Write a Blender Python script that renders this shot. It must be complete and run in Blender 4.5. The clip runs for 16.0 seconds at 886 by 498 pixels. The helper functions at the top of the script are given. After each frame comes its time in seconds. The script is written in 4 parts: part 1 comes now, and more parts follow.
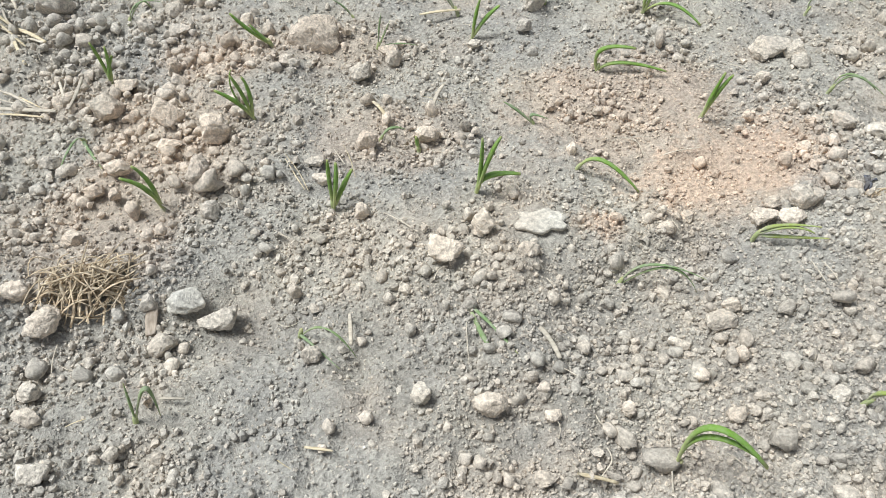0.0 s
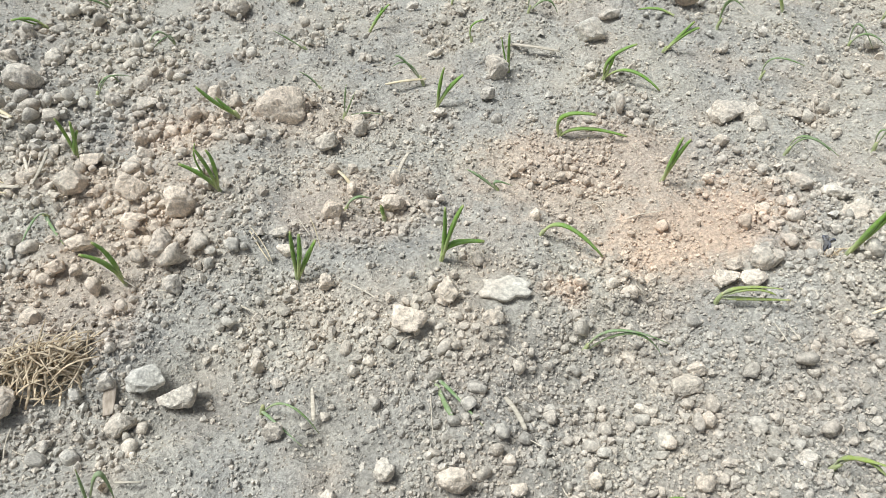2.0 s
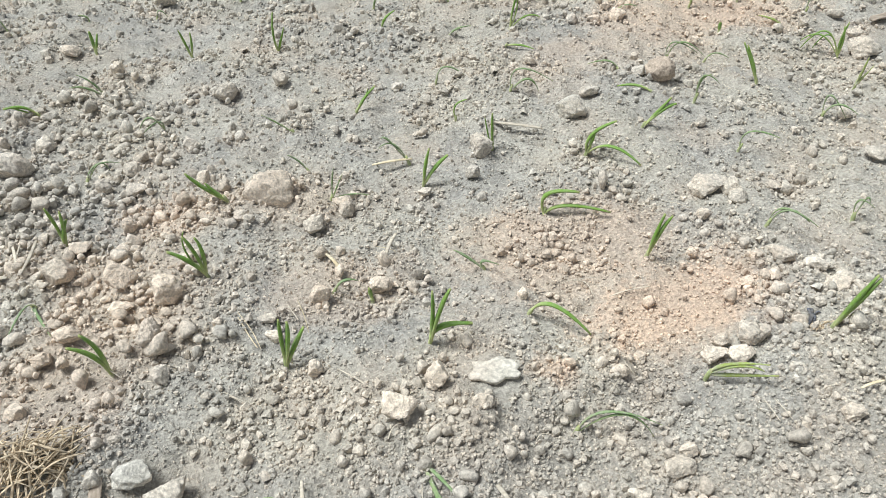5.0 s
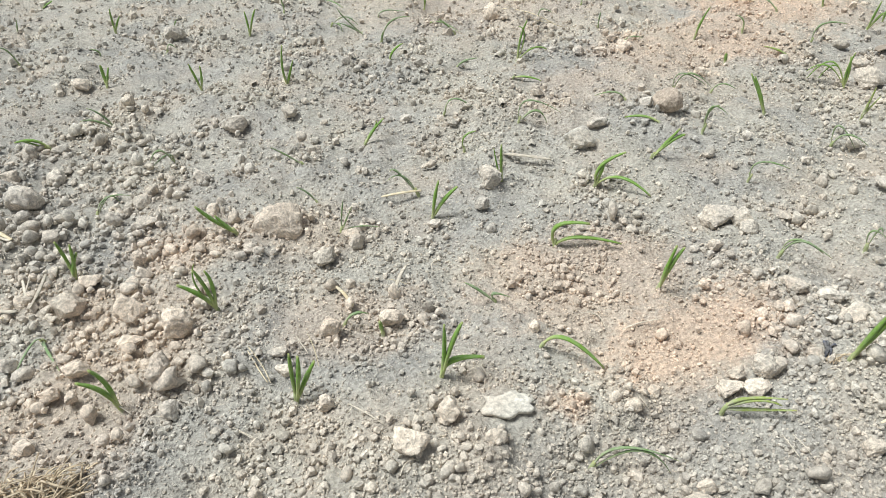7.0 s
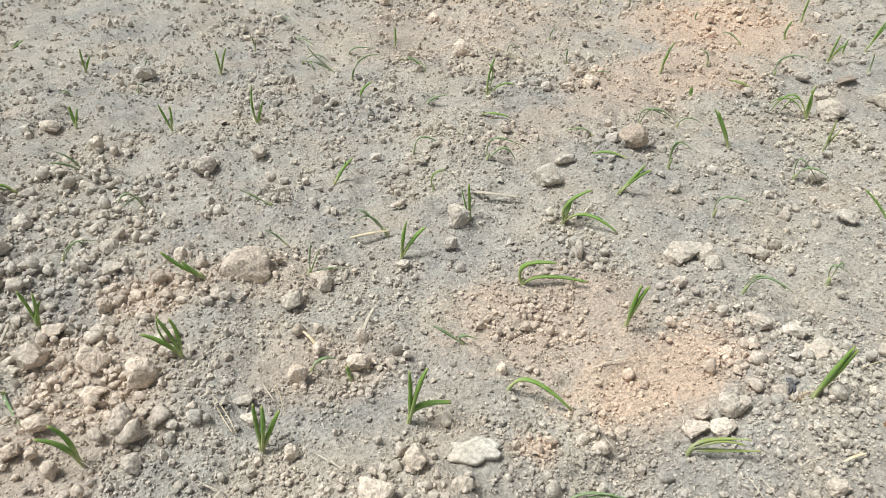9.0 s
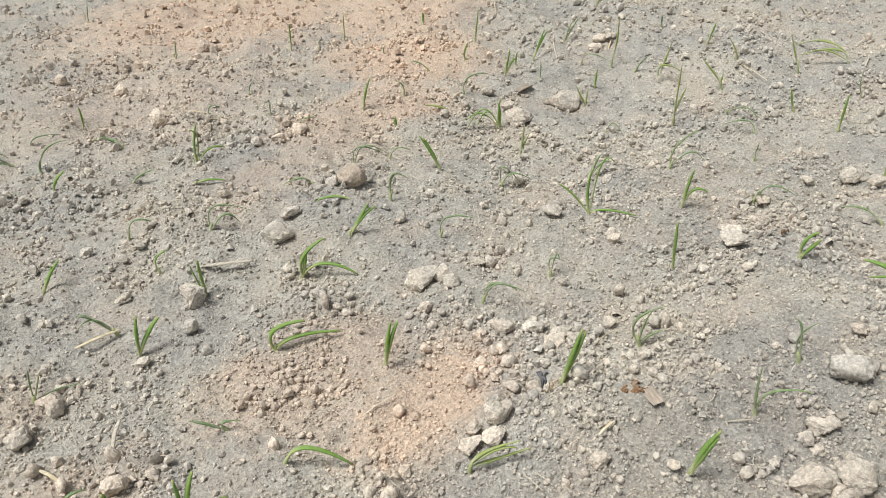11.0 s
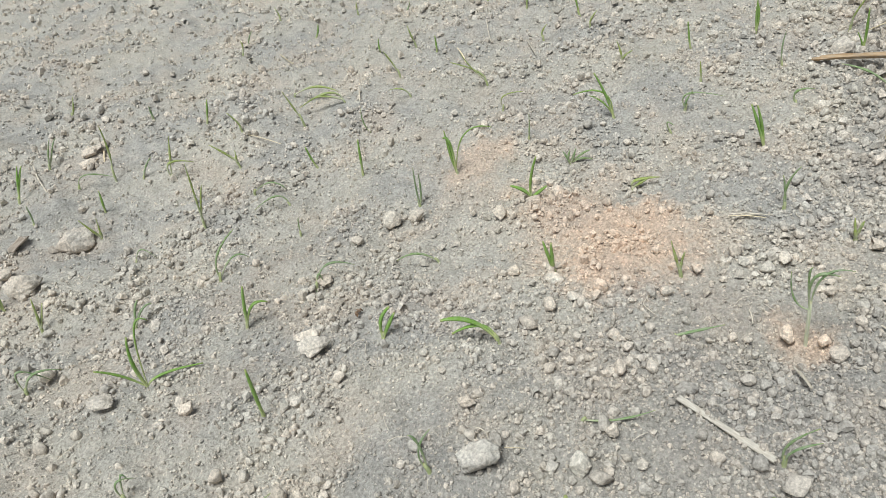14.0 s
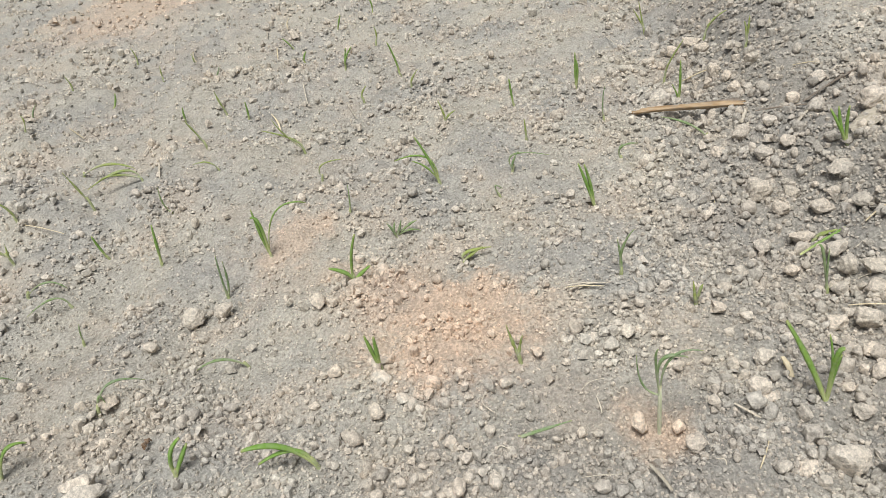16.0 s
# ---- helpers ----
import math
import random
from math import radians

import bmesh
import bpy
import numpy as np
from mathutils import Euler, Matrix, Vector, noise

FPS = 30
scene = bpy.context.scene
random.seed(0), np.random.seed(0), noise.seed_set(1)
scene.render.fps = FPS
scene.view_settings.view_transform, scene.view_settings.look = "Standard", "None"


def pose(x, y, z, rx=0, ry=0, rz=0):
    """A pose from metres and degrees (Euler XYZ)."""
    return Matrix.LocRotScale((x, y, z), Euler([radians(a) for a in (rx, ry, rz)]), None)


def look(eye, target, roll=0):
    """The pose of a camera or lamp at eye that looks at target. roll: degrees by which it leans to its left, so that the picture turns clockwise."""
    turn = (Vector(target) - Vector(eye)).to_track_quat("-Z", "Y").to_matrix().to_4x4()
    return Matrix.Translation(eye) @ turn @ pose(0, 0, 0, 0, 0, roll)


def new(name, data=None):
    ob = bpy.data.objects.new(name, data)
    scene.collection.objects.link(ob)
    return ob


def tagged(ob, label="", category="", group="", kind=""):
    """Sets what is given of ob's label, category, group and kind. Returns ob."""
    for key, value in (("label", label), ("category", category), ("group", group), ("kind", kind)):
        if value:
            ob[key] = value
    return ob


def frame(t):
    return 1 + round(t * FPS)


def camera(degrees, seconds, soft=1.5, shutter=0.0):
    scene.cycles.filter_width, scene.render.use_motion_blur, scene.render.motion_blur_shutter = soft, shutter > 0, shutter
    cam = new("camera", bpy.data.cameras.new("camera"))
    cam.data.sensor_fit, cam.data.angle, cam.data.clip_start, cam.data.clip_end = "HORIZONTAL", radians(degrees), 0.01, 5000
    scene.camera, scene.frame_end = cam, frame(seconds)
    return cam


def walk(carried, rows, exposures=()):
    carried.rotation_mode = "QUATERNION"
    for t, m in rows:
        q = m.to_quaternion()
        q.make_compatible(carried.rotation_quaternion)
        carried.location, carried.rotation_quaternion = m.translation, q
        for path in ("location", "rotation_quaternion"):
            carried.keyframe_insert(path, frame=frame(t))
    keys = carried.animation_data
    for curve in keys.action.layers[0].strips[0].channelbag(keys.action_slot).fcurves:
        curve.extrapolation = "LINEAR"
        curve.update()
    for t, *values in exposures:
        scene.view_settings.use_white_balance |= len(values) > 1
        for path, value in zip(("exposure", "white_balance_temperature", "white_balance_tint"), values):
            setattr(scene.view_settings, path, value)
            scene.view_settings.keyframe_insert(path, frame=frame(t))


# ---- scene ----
cam = camera(61.0, 16.0, soft=0.55)
PATH = [
    (0, (0.074, -0.546, 0.505), (0.153, 0.824, -0.95), -3.5),
    (0.5, (0.075, -0.544, 0.51), (0.158, 0.857, -0.915), -3.7),
    (1, (0.081, -0.542, 0.506), (0.188, 0.877, -0.9), -3.2),
    (1.5, (0.089, -0.541, 0.508), (0.218, 0.892, -0.881), -3.0),
    (2, (0.092, -0.539, 0.511), (0.234, 0.93, -0.838), -3.2),
    (2.5, (0.095, -0.536, 0.51), (0.248, 0.949, -0.821), -3.3),
    (3, (0.095, -0.536, 0.519), (0.261, 0.972, -0.785), -3.3),
    (3.5, (0.099, -0.532, 0.52), (0.286, 0.994, -0.759), -3.5),
    (4, (0.098, -0.53, 0.52), (0.292, 1.008, -0.743), -3.4),
    (4.5, (0.099, -0.531, 0.528), (0.287, 1.025, -0.715), -3.7),
    (7, (0.093, -0.524, 0.531), (0.276, 1.092, -0.634), -4.2),
    (7.5, (0.098, -0.525, 0.537), (0.278, 1.112, -0.598), -4.6),
    (8, (0.101, -0.525, 0.541), (0.288, 1.131, -0.565), -4.8),
    (8.2, (0.102, -0.524, 0.541), (0.296, 1.133, -0.562), -4.7),
    (10.3, (0.132, -0.511, 0.561), (0.738, 1.026, -0.565), -4.9),
    (10.5, (0.133, -0.515, 0.562), (0.85, 1.004, -0.523), -5.5),
    (11, (0.133, -0.51, 0.557), (0.995, 0.939, -0.519), -5.6),
    (11.5, (0.159, -0.472, 0.562), (1.205, 0.8, -0.573), -9.2),
    (12, (0.184, -0.456, 0.556), (1.408, 0.577, -0.641), -8.7),
    (12.5, (0.206, -0.448, 0.551), (1.492, 0.502, -0.651), -9.9),
    (13, (0.251, -0.442, 0.549), (1.501, 0.364, -0.788), -10.8),
    (13.5, (0.293, -0.441, 0.562), (1.651, 0.384, -0.652), -13.2),
    (14, (0.333, -0.442, 0.56), (1.841, 0.255, -0.553), -11.8),
    (14.5, (0.371, -0.428, 0.57), (1.871, 0.21, -0.588), -13.2),
    (15, (0.398, -0.429, 0.565), (1.999, 0.132, -0.495), -12.8),
    (15.5, (0.44, -0.441, 0.538), (2.08, -0.021, -0.527), -10.0),
    (16, (0.465, -0.453, 0.518), (2.134, -0.123, -0.533), -9.1),
]
EXPOSURES = [(0.0, 0.22, 6050, 5), (2.5, 0.28, 6050, 4), (7.5, 0.26, 6150, 4), (10.5, 0.12, 6400, 7), (12.0, 0.0, 6100, 5), (13.0, -0.07, 6000, 4), (14.0, 0.0, 6050, 4), (16.0, -0.02, 6350, 7)]
walk(cam, [(t, look(eye, target, roll)) for t, eye, target, roll in PATH], EXPOSURES)

# ---- light ----
world = bpy.data.worlds.new("sky")
scene.world = world
world.use_nodes = True
wn = world.node_tree.nodes
sky = wn.new("ShaderNodeTexSky")
sky.sky_type, sky.sun_disc = "NISHITA", False
sky.sun_elevation, sky.sun_rotation = radians(67), radians(274)
sky.air_density, sky.dust_density, sky.ozone_density = 1.0, 4.0, 1.0
haze = wn.new("ShaderNodeHueSaturation")  # thin cloud takes most of the blue out of the sky
haze.inputs["Saturation"].default_value = 0.35
world.node_tree.links.new(sky.outputs[0], haze.inputs["Color"])
world.node_tree.links.new(haze.outputs[0], wn["Background"].inputs[0])
wn["Background"].inputs[1].default_value = 0.075
sun = new("sun", bpy.data.lights.new("sun", "SUN"))
sun.data.energy, sun.data.angle, sun.data.color = 3.2, radians(24), (1.0, 0.97, 0.94)
SUN_WAY = Vector((-0.38, 0.03, 0.92))  # from the field towards the brightest part of the sky
sun.matrix_world = look(SUN_WAY * 10, (0, 0, 0))

# ---- terrain: heights of the field, in metres ----
def lattice(ix, iy, seed):
    """A repeatable random value from 0 to 1 for each cell."""
    h = (ix.astype(np.int64) * 374761393 + iy.astype(np.int64) * 668265263 + seed * 974711) & 0x7FFFFFFF
    h = ((h ^ (h >> 13)) * 1274126177) & 0x7FFFFFFF
    h = ((h ^ (h >> 16)) * 60493) & 0x7FFFFFFF
    return (h % 100003) / 100003.0


def value_noise(x, y, cell, seed):
    """Smooth noise from -1 to 1 with lumps of about the given size."""
    u, v = np.asarray(x, float) / cell, np.asarray(y, float) / cell
    iu, iv = np.floor(u), np.floor(v)
    fu, fv = u - iu, v - iv
    fu, fv = fu * fu * fu * (fu * (6 * fu - 15) + 10), fv * fv * fv * (fv * (6 * fv - 15) + 10)
    a, b = lattice(iu, iv, seed), lattice(iu + 1, iv, seed)
    c, d = lattice(iu, iv + 1, seed), lattice(iu + 1, iv + 1, seed)
    return 2 * ((a * (1 - fu) + b * fu) * (1 - fv) + (c * (1 - fu) + d * fu) * fv) - 1


def cobble(x, y, cell, seed, small=0.24, large=0.60):
    """Half-sunk crumbs, one to a cell, mostly small: their height over the bed, in cells."""
    u, v = np.asarray(x, float) / cell, np.asarray(y, float) / cell
    u, v = u + 0.16 * value_noise(x, y, cell * 0.45, seed + 5), v + 0.16 * value_noise(x, y, cell * 0.45, seed + 6)
    iu, iv = np.floor(u), np.floor(v)
    best = np.full(np.shape(u), 0.0)
    for du in (-1, 0, 1):
        for dv in (-1, 0, 1):
            cu, cv = iu + du, iv + dv
            pu, pv = cu + lattice(cu, cv, seed), cv + lattice(cu, cv, seed + 1)
            size = small + (large - small) * lattice(cu, cv, seed + 2) ** 1.6
            best = np.maximum(best, np.sqrt(np.clip(size**2 - (u - pu) ** 2 - (v - pv) ** 2, 0, None)) - 0.25 * size)
    return best


# Broad rises and hollows: x, y, height, radius.
SWELLS = (
    (-0.20, 0.20, 0.020, 0.25), (1.08, 0.50, -0.065, 0.40), (1.20, -0.02, -0.02, 0.25), (0.56, 0.46, 0.022, 0.16), (0.52, -0.08, 0.014, 0.14),
    (-0.08, -0.13, -0.016, 0.05), (0.03, -0.13, 0.010, 0.07), (0.135, -0.19, 0.014, 0.09), (0.235, -0.16, -0.014, 0.05),
    (0.34, -0.085, -0.012, 0.035), (-0.30, -0.10, 0.012, 0.07), (0.30, 0.25, 0.008, 0.1), (0.8, -0.3, 0.012, 0.1),
    (0.017, -0.196, -0.014, 0.014), (0.241, -0.114, -0.014, 0.016), (0.207, -0.316, -0.014, 0.022), (-0.043, -0.147, -0.01, 0.03), (1.028, 0.062, -0.016, 0.018), (0.914, -0.245, -0.014, 0.018), (1.106, 0.594, -0.014, 0.02), (0.946, -0.509, -0.014, 0.02), (0.505, -0.058, -0.012, 0.016), (0.506, -0.058, -0.012, 0.018), (1.130, 0.586, -0.012, 0.02),
)
FOOT, CREST = (1.40, -0.66), (0.08, -0.997)  # a point at the foot of the bank, and the way across it


def height(x, y):
    """The lie of the land with its mounds, without the crumbs."""
    x, y = np.asarray(x, float), np.asarray(y, float)
    z = 0.0 * x
    for cx, cy, h, r in SWELLS:
        z = z + h * np.exp(-((x - cx) ** 2 + (y - cy) ** 2) / (r * r))
    across = (x - FOOT[0]) * CREST[0] + (y - FOOT[1]) * CREST[1]
    across = across + 0.05 * value_noise(x, y, 0.3, 5)
    rise = np.clip(across / 0.22, 0, 1)
    z = z + 0.10 * rise * rise * (3 - 2 * rise)
    away = np.clip((np.hypot(x - 0.2, y + 0.5) - 0.85) / 0.4, 0, 1)
    z = z + away * (0.0085 * value_noise(x, y, 0.11, 14) + 0.006 * value_noise(x, y, 0.06, 15))
    z = z + 0.009 * value_noise(x, y, 0.17, 11) + 0.008 * value_noise(x, y, 0.075, 12)
    return z + 0.03 * value_noise(x, y, 2.7, 13) * np.clip((np.hypot(x - 0.4, y) - 1.6) / 3, 0, 1)

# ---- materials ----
# Ochre patches on the ground: x, y, half widths, strength.
OCHRE_PATCHES = (
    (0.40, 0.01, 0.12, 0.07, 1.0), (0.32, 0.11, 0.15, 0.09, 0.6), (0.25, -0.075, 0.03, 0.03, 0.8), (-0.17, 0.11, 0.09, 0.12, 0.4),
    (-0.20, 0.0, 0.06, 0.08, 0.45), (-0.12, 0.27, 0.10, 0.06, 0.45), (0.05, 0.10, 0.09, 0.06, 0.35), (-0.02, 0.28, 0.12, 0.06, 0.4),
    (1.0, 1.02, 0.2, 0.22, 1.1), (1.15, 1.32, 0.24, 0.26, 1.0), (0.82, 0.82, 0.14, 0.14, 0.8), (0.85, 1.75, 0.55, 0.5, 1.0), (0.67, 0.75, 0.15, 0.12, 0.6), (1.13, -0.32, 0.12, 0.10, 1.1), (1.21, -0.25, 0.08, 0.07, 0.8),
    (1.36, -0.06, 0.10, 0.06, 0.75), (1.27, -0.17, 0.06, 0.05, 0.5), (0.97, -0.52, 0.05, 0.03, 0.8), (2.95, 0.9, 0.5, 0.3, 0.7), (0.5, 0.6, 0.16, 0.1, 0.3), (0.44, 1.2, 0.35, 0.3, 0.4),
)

# Greyer earth, plus shade painted into hollows and the bank: the same numbers.
GREY_AND_SHADE = (
    (0.80, -0.48, 0.26, 0.22, 0.75), (1.75, -0.76, 0.75, 0.11, 0.9), (1.20, -0.70, 0.45, 0.11, 0.75), (0.62, -0.28, 0.24, 0.18, 0.6), (0.40, -0.23, 0.20, 0.12, 0.5), (0.14, -0.20, 0.16, 0.10, 0.5), (0.245, -0.15, 0.06, 0.10, 0.6), (-0.26, -0.22, 0.16, 0.12, 0.15),
    (-0.06, -0.125, 0.08, 0.035, 0.7), (1.00, 0.10, 0.25, 0.2, 0.3), (0.34, -0.088, 0.05, 0.02, 0.6), (-0.45, 0.45, 0.2, 0.35, 0.25),
)


class Nodes:
    """A short way to write node trees."""

    def __init__(self, name):
        self.mat = bpy.data.materials.new(name)
        self.mat.use_nodes = True
        self.tree = self.mat.node_tree
        self.shader = self.tree.nodes["Principled BSDF"]

    def add(self, kind, inputs=(), **settings):
        node = self.tree.nodes.new("ShaderNode" + kind)
        for key, value in settings.items():
            setattr(node, key, value)
        for key, value in dict(inputs).items():
            self.set(node.inputs[key], value)
        return node

    def set(self, socket, value):
        if isinstance(value, bpy.types.NodeSocket):
            self.tree.links.new(value, socket)
        else:
            socket.default_value = value

    def math(self, operation, a, b=0.0, c=0.0, clamp=False):
        return self.add("Math", {0: a, 1: b, 2: c}, operation=operation, use_clamp=clamp).outputs[0]

    def vector(self, operation, a, b):
        return self.add("VectorMath", {0: a, 1: b}, operation=operation)

    def noise(self, where, scale, detail=3.0, rough=0.55):
        return self.add("TexNoise", {"Vector": where, "Scale": scale, "Detail": detail, "Roughness": rough}).outputs["Fac"]

    def ramp(self, value, low, high, to_low=0.0, to_high=1.0):
        return self.add("MapRange", {0: value, 1: low, 2: high, 3: to_low, 4: to_high}, interpolation_type="SMOOTHSTEP").outputs[0]

    def mix(self, factor, a, b, blend="MIX"):
        node = self.add("Mix", data_type="RGBA", blend_type=blend)
        for socket, value in ((node.inputs[0], factor), (node.inputs[6], a), (node.inputs[7], b)):
            self.set(socket, value)
        return node.outputs[2]

    def finish(self, colour, rough, bump=None, strength=0.4, distance=0.002):
        self.set(self.shader.inputs["Base Color"], colour)
        self.set(self.shader.inputs["Roughness"], rough)
        self.shader.inputs["Specular IOR Level"].default_value = 0.25
        self.shader.inputs["Diffuse Roughness"].default_value = 0.2
        if bump is not None:
            node = self.add("Bump", {"Height": bump, "Strength": strength, "Distance": distance})
            self.tree.links.new(node.outputs[0], self.shader.inputs["Normal"])
        return self.mat


def rgb(r, g, b):
    return (r, g, b, 1.0)


def soil(name, island=False, lift=1.0, ochre_share=1.0, grain=1.0, greyed=1.0, warm=0.0, peach=0.0):
    """Dry dusty earth: grey and beige, with ochre patches, grains and fine relief."""
    n = Nodes(name)
    where = n.add("NewGeometry").outputs["Position"]
    wobble = n.add("TexNoise", {"Vector": where, "Scale": 9.0, "Detail": 4.0}).outputs["Color"]
    bent = n.vector("MULTIPLY_ADD", wobble, (0.13, 0.13, 0.0))
    n.set(bent.inputs[2], where)
    bent = n.vector("SUBTRACT", bent.outputs[0], (0.065, 0.065, 0.0)).outputs[0]
    ragged = n.math("MULTIPLY_ADD", n.math("SUBTRACT", n.noise(where, 34.0, 5.0, 0.7), 0.5), 1.5, n.math("MULTIPLY", n.math("SUBTRACT", n.noise(where, 150.0, 2.0), 0.5), 0.6))
    masks = [0.0, 0.0]
    for which, (x, y, rx, ry, strength) in [(0, row) for row in OCHRE_PATCHES] + [(1, row) for row in GREY_AND_SHADE]:
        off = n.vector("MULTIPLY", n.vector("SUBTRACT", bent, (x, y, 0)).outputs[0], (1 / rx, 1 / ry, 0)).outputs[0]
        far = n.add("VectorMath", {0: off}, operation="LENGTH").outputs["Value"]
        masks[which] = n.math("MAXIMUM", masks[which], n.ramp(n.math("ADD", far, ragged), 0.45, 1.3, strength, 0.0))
    ochre_mask, grey_and_shade = masks
    broad, middle = n.noise(where, 5.0, 4.0), n.noise(where, 38.0, 4.0, 0.6)
    fine, dust = n.noise(where, 260.0, 4.0, 0.65), n.noise(where, 900.0, 2.0)
    colour = n.mix(n.ramp(broad, 0.34, 0.66), rgb(0.355, 0.34, 0.31), rgb(0.455, 0.42, 0.355))
    colour = n.mix(n.ramp(middle, 0.40, 0.72, 0.0, 0.65), colour, rgb(0.53, 0.50, 0.44))
    colour = n.mix(n.ramp(middle, 0.44, 0.26, 0.0, 0.55), colour, rgb(0.27, 0.255, 0.21))
    colour = n.mix(n.ramp(n.noise(where, 8.5, 5.0, 0.6), 0.45, 0.68, 0.0, 0.55), colour, rgb(0.50, 0.425, 0.345))
    colour = n.mix(n.math("MULTIPLY", grey_and_shade, greyed), colour, n.mix(0.75, colour, rgb(0.28, 0.262, 0.235)))
    patchy = n.math("MULTIPLY", ochre_mask, n.ramp(middle, 0.15, 0.65, 0.55 * ochre_share, 1.0 * ochre_share))
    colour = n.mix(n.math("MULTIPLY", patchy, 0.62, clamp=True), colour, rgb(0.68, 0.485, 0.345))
    if peach:
        colour = n.mix(peach, colour, rgb(0.60, 0.465, 0.35))
    chance = n.add("NewGeometry").outputs["Random Per Island"] if island else n.add("ObjectInfo").outputs["Random"]
    if warm:  # some lumps are creamier than others
        colour = n.mix(n.ramp(n.math("FRACT", n.math("MULTIPLY", chance, 7.3)), 0.35, 1.0, 0.0, warm), colour, rgb(0.56, 0.475, 0.385))
    tone = n.math("MULTIPLY", n.ramp(fine, 0.30, 0.70, 0.70, 1.22), n.ramp(dust, 0.3, 0.7, 0.88, 1.1))
    if island:
        tone = n.math("MULTIPLY", tone, n.ramp(chance, 0.0, 1.0, 0.88, 1.13))
    else:
        tone = n.math("MULTIPLY", tone, n.ramp(chance, 0.0, 1.0, 0.92, 1.08))
    tone = n.math("MULTIPLY", tone, lift)
    grey = n.add("CombineColor", {0: tone, 1: tone, 2: tone}).outputs[0]
    colour = n.mix(1.0, colour, grey, "MULTIPLY")
    relief = n.math("MULTIPLY_ADD", fine, 0.9, n.math("MULTIPLY_ADD", dust, 0.18, n.math("MULTIPLY", n.noise(where, 95.0, 3.0), 0.6)))
    return n.finish(colour, 0.95, relief, 0.8 * grain, 0.005)


def leaf_material(name, green, pale, dusty):
    """Hollow onion leaf: pale sheath below, green above, with faint ribs and dust."""
    n = Nodes(name)
    where = n.add("NewGeometry").outputs["Position"]
    along = n.add("Attribute", attribute_name="along").outputs["Fac"]
    patch = n.noise(where, 230.0, 4.0, 0.65)
    rnd = n.add("ObjectInfo").outputs["Random"]
    colour = n.mix(n.ramp(along, 0.04, 0.5), pale, green)
    colour = n.mix(n.ramp(rnd, 0.0, 1.0, 0.0, 0.30), colour, rgb(0.22, 0.31, 0.055))
    colour = n.mix(n.ramp(patch, 0.36, 0.66, 0.1 * dusty, dusty), colour, rgb(0.42, 0.42, 0.34))
    colour = n.mix(n.ramp(along, 0.93, 1.0, 0.0, 0.55), colour, rgb(0.45, 0.40, 0.20))
    ribs = n.noise(n.vector("MULTIPLY", n.add("TexCoord").outputs["Object"], (900.0, 900.0, 90.0)).outputs[0], 1.0, 2.0)
    colour = n.mix(n.ramp(ribs, 0.42, 0.7, 0.0, 0.35), colour, rgb(0.27, 0.36, 0.15))
    n.shader.inputs["Subsurface Weight"].default_value = 0.08
    n.shader.inputs["Subsurface Radius"].default_value = (0.002, 0.003, 0.001)
    return n.finish(colour, 0.48, n.noise(where, 700.0, 2.0), 0.3, 0.001)


def dry_material(name, low, high, scale=60.0):
    """Straw, bark and dead leaves: streaked and fibrous."""
    n = Nodes(name)
    where = n.add("NewGeometry").outputs["Position"]
    own = n.add("TexCoord").outputs["Object"]
    streak = n.noise(n.vector("MULTIPLY", own, (scale, scale * 6, scale * 6)).outputs[0], 1.0, 3.0)
    colour = n.mix(n.ramp(streak, 0.3, 0.7), low, high)
    tone = n.ramp(n.add("ObjectInfo").outputs["Random"], 0.0, 1.0, 0.78, 1.12)
    grey = n.add("CombineColor", {0: tone, 1: tone, 2: tone}).outputs[0]
    colour = n.mix(1.0, colour, grey, "MULTIPLY")
    colour = n.mix(n.ramp(n.noise(where, 90.0), 0.45, 0.75, 0.0, 0.4), colour, rgb(0.40, 0.37, 0.32))
    return n.finish(colour, 0.8, streak, 0.5, 0.001)


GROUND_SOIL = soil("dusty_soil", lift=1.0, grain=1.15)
CRUMB_SOIL = soil("crumb_soil", island=True, lift=1.27, grain=0.7, greyed=0.8, warm=0.4, peach=0.06)
CLOD_SOIL = soil("clod_soil", lift=1.46, greyed=0.4, grain=0.85, warm=0.5, peach=0.16)
PALE_STONE = soil("pale_stone", lift=1.42, greyed=0.1, ochre_share=0.25, grain=0.7)
PEACH_STONE = soil("peach_stone", lift=1.04, grain=0.6, peach=0.6)
PLATE = soil("pale_plate", lift=1.34, ochre_share=0.1, grain=0.4, greyed=0.1)
BROWN_STONE = soil("brown_stone", lift=1.42, grain=0.9, peach=0.12)
FRESH = leaf_material("fresh_leaf", rgb(0.17, 0.325, 0.04), rgb(0.56, 0.60, 0.27), 0.22)
DUSTY = leaf_material("dusty_leaf", rgb(0.16, 0.26, 0.10), rgb(0.46, 0.49, 0.31), 0.5)
PALE = leaf_material("pale_leaf", rgb(0.31, 0.37, 0.07), rgb(0.68, 0.66, 0.50), 0.5)
STEM = leaf_material("pale_stem", rgb(0.46, 0.49, 0.25), rgb(0.68, 0.66, 0.54), 0.3)
BLEACHED = leaf_material("bleached_stem", rgb(0.64, 0.63, 0.47), rgb(0.74, 0.70, 0.60), 0.25)
STRAW = dry_material("dry_straw", rgb(0.55, 0.45, 0.28), rgb(0.78, 0.68, 0.49))
GREY_STRAW = dry_material("weathered_straw", rgb(0.48, 0.42, 0.33), rgb(0.70, 0.63, 0.52))
DARK_STICK = dry_material("dark_twig", rgb(0.15, 0.12, 0.09), rgb(0.30, 0.25, 0.20))
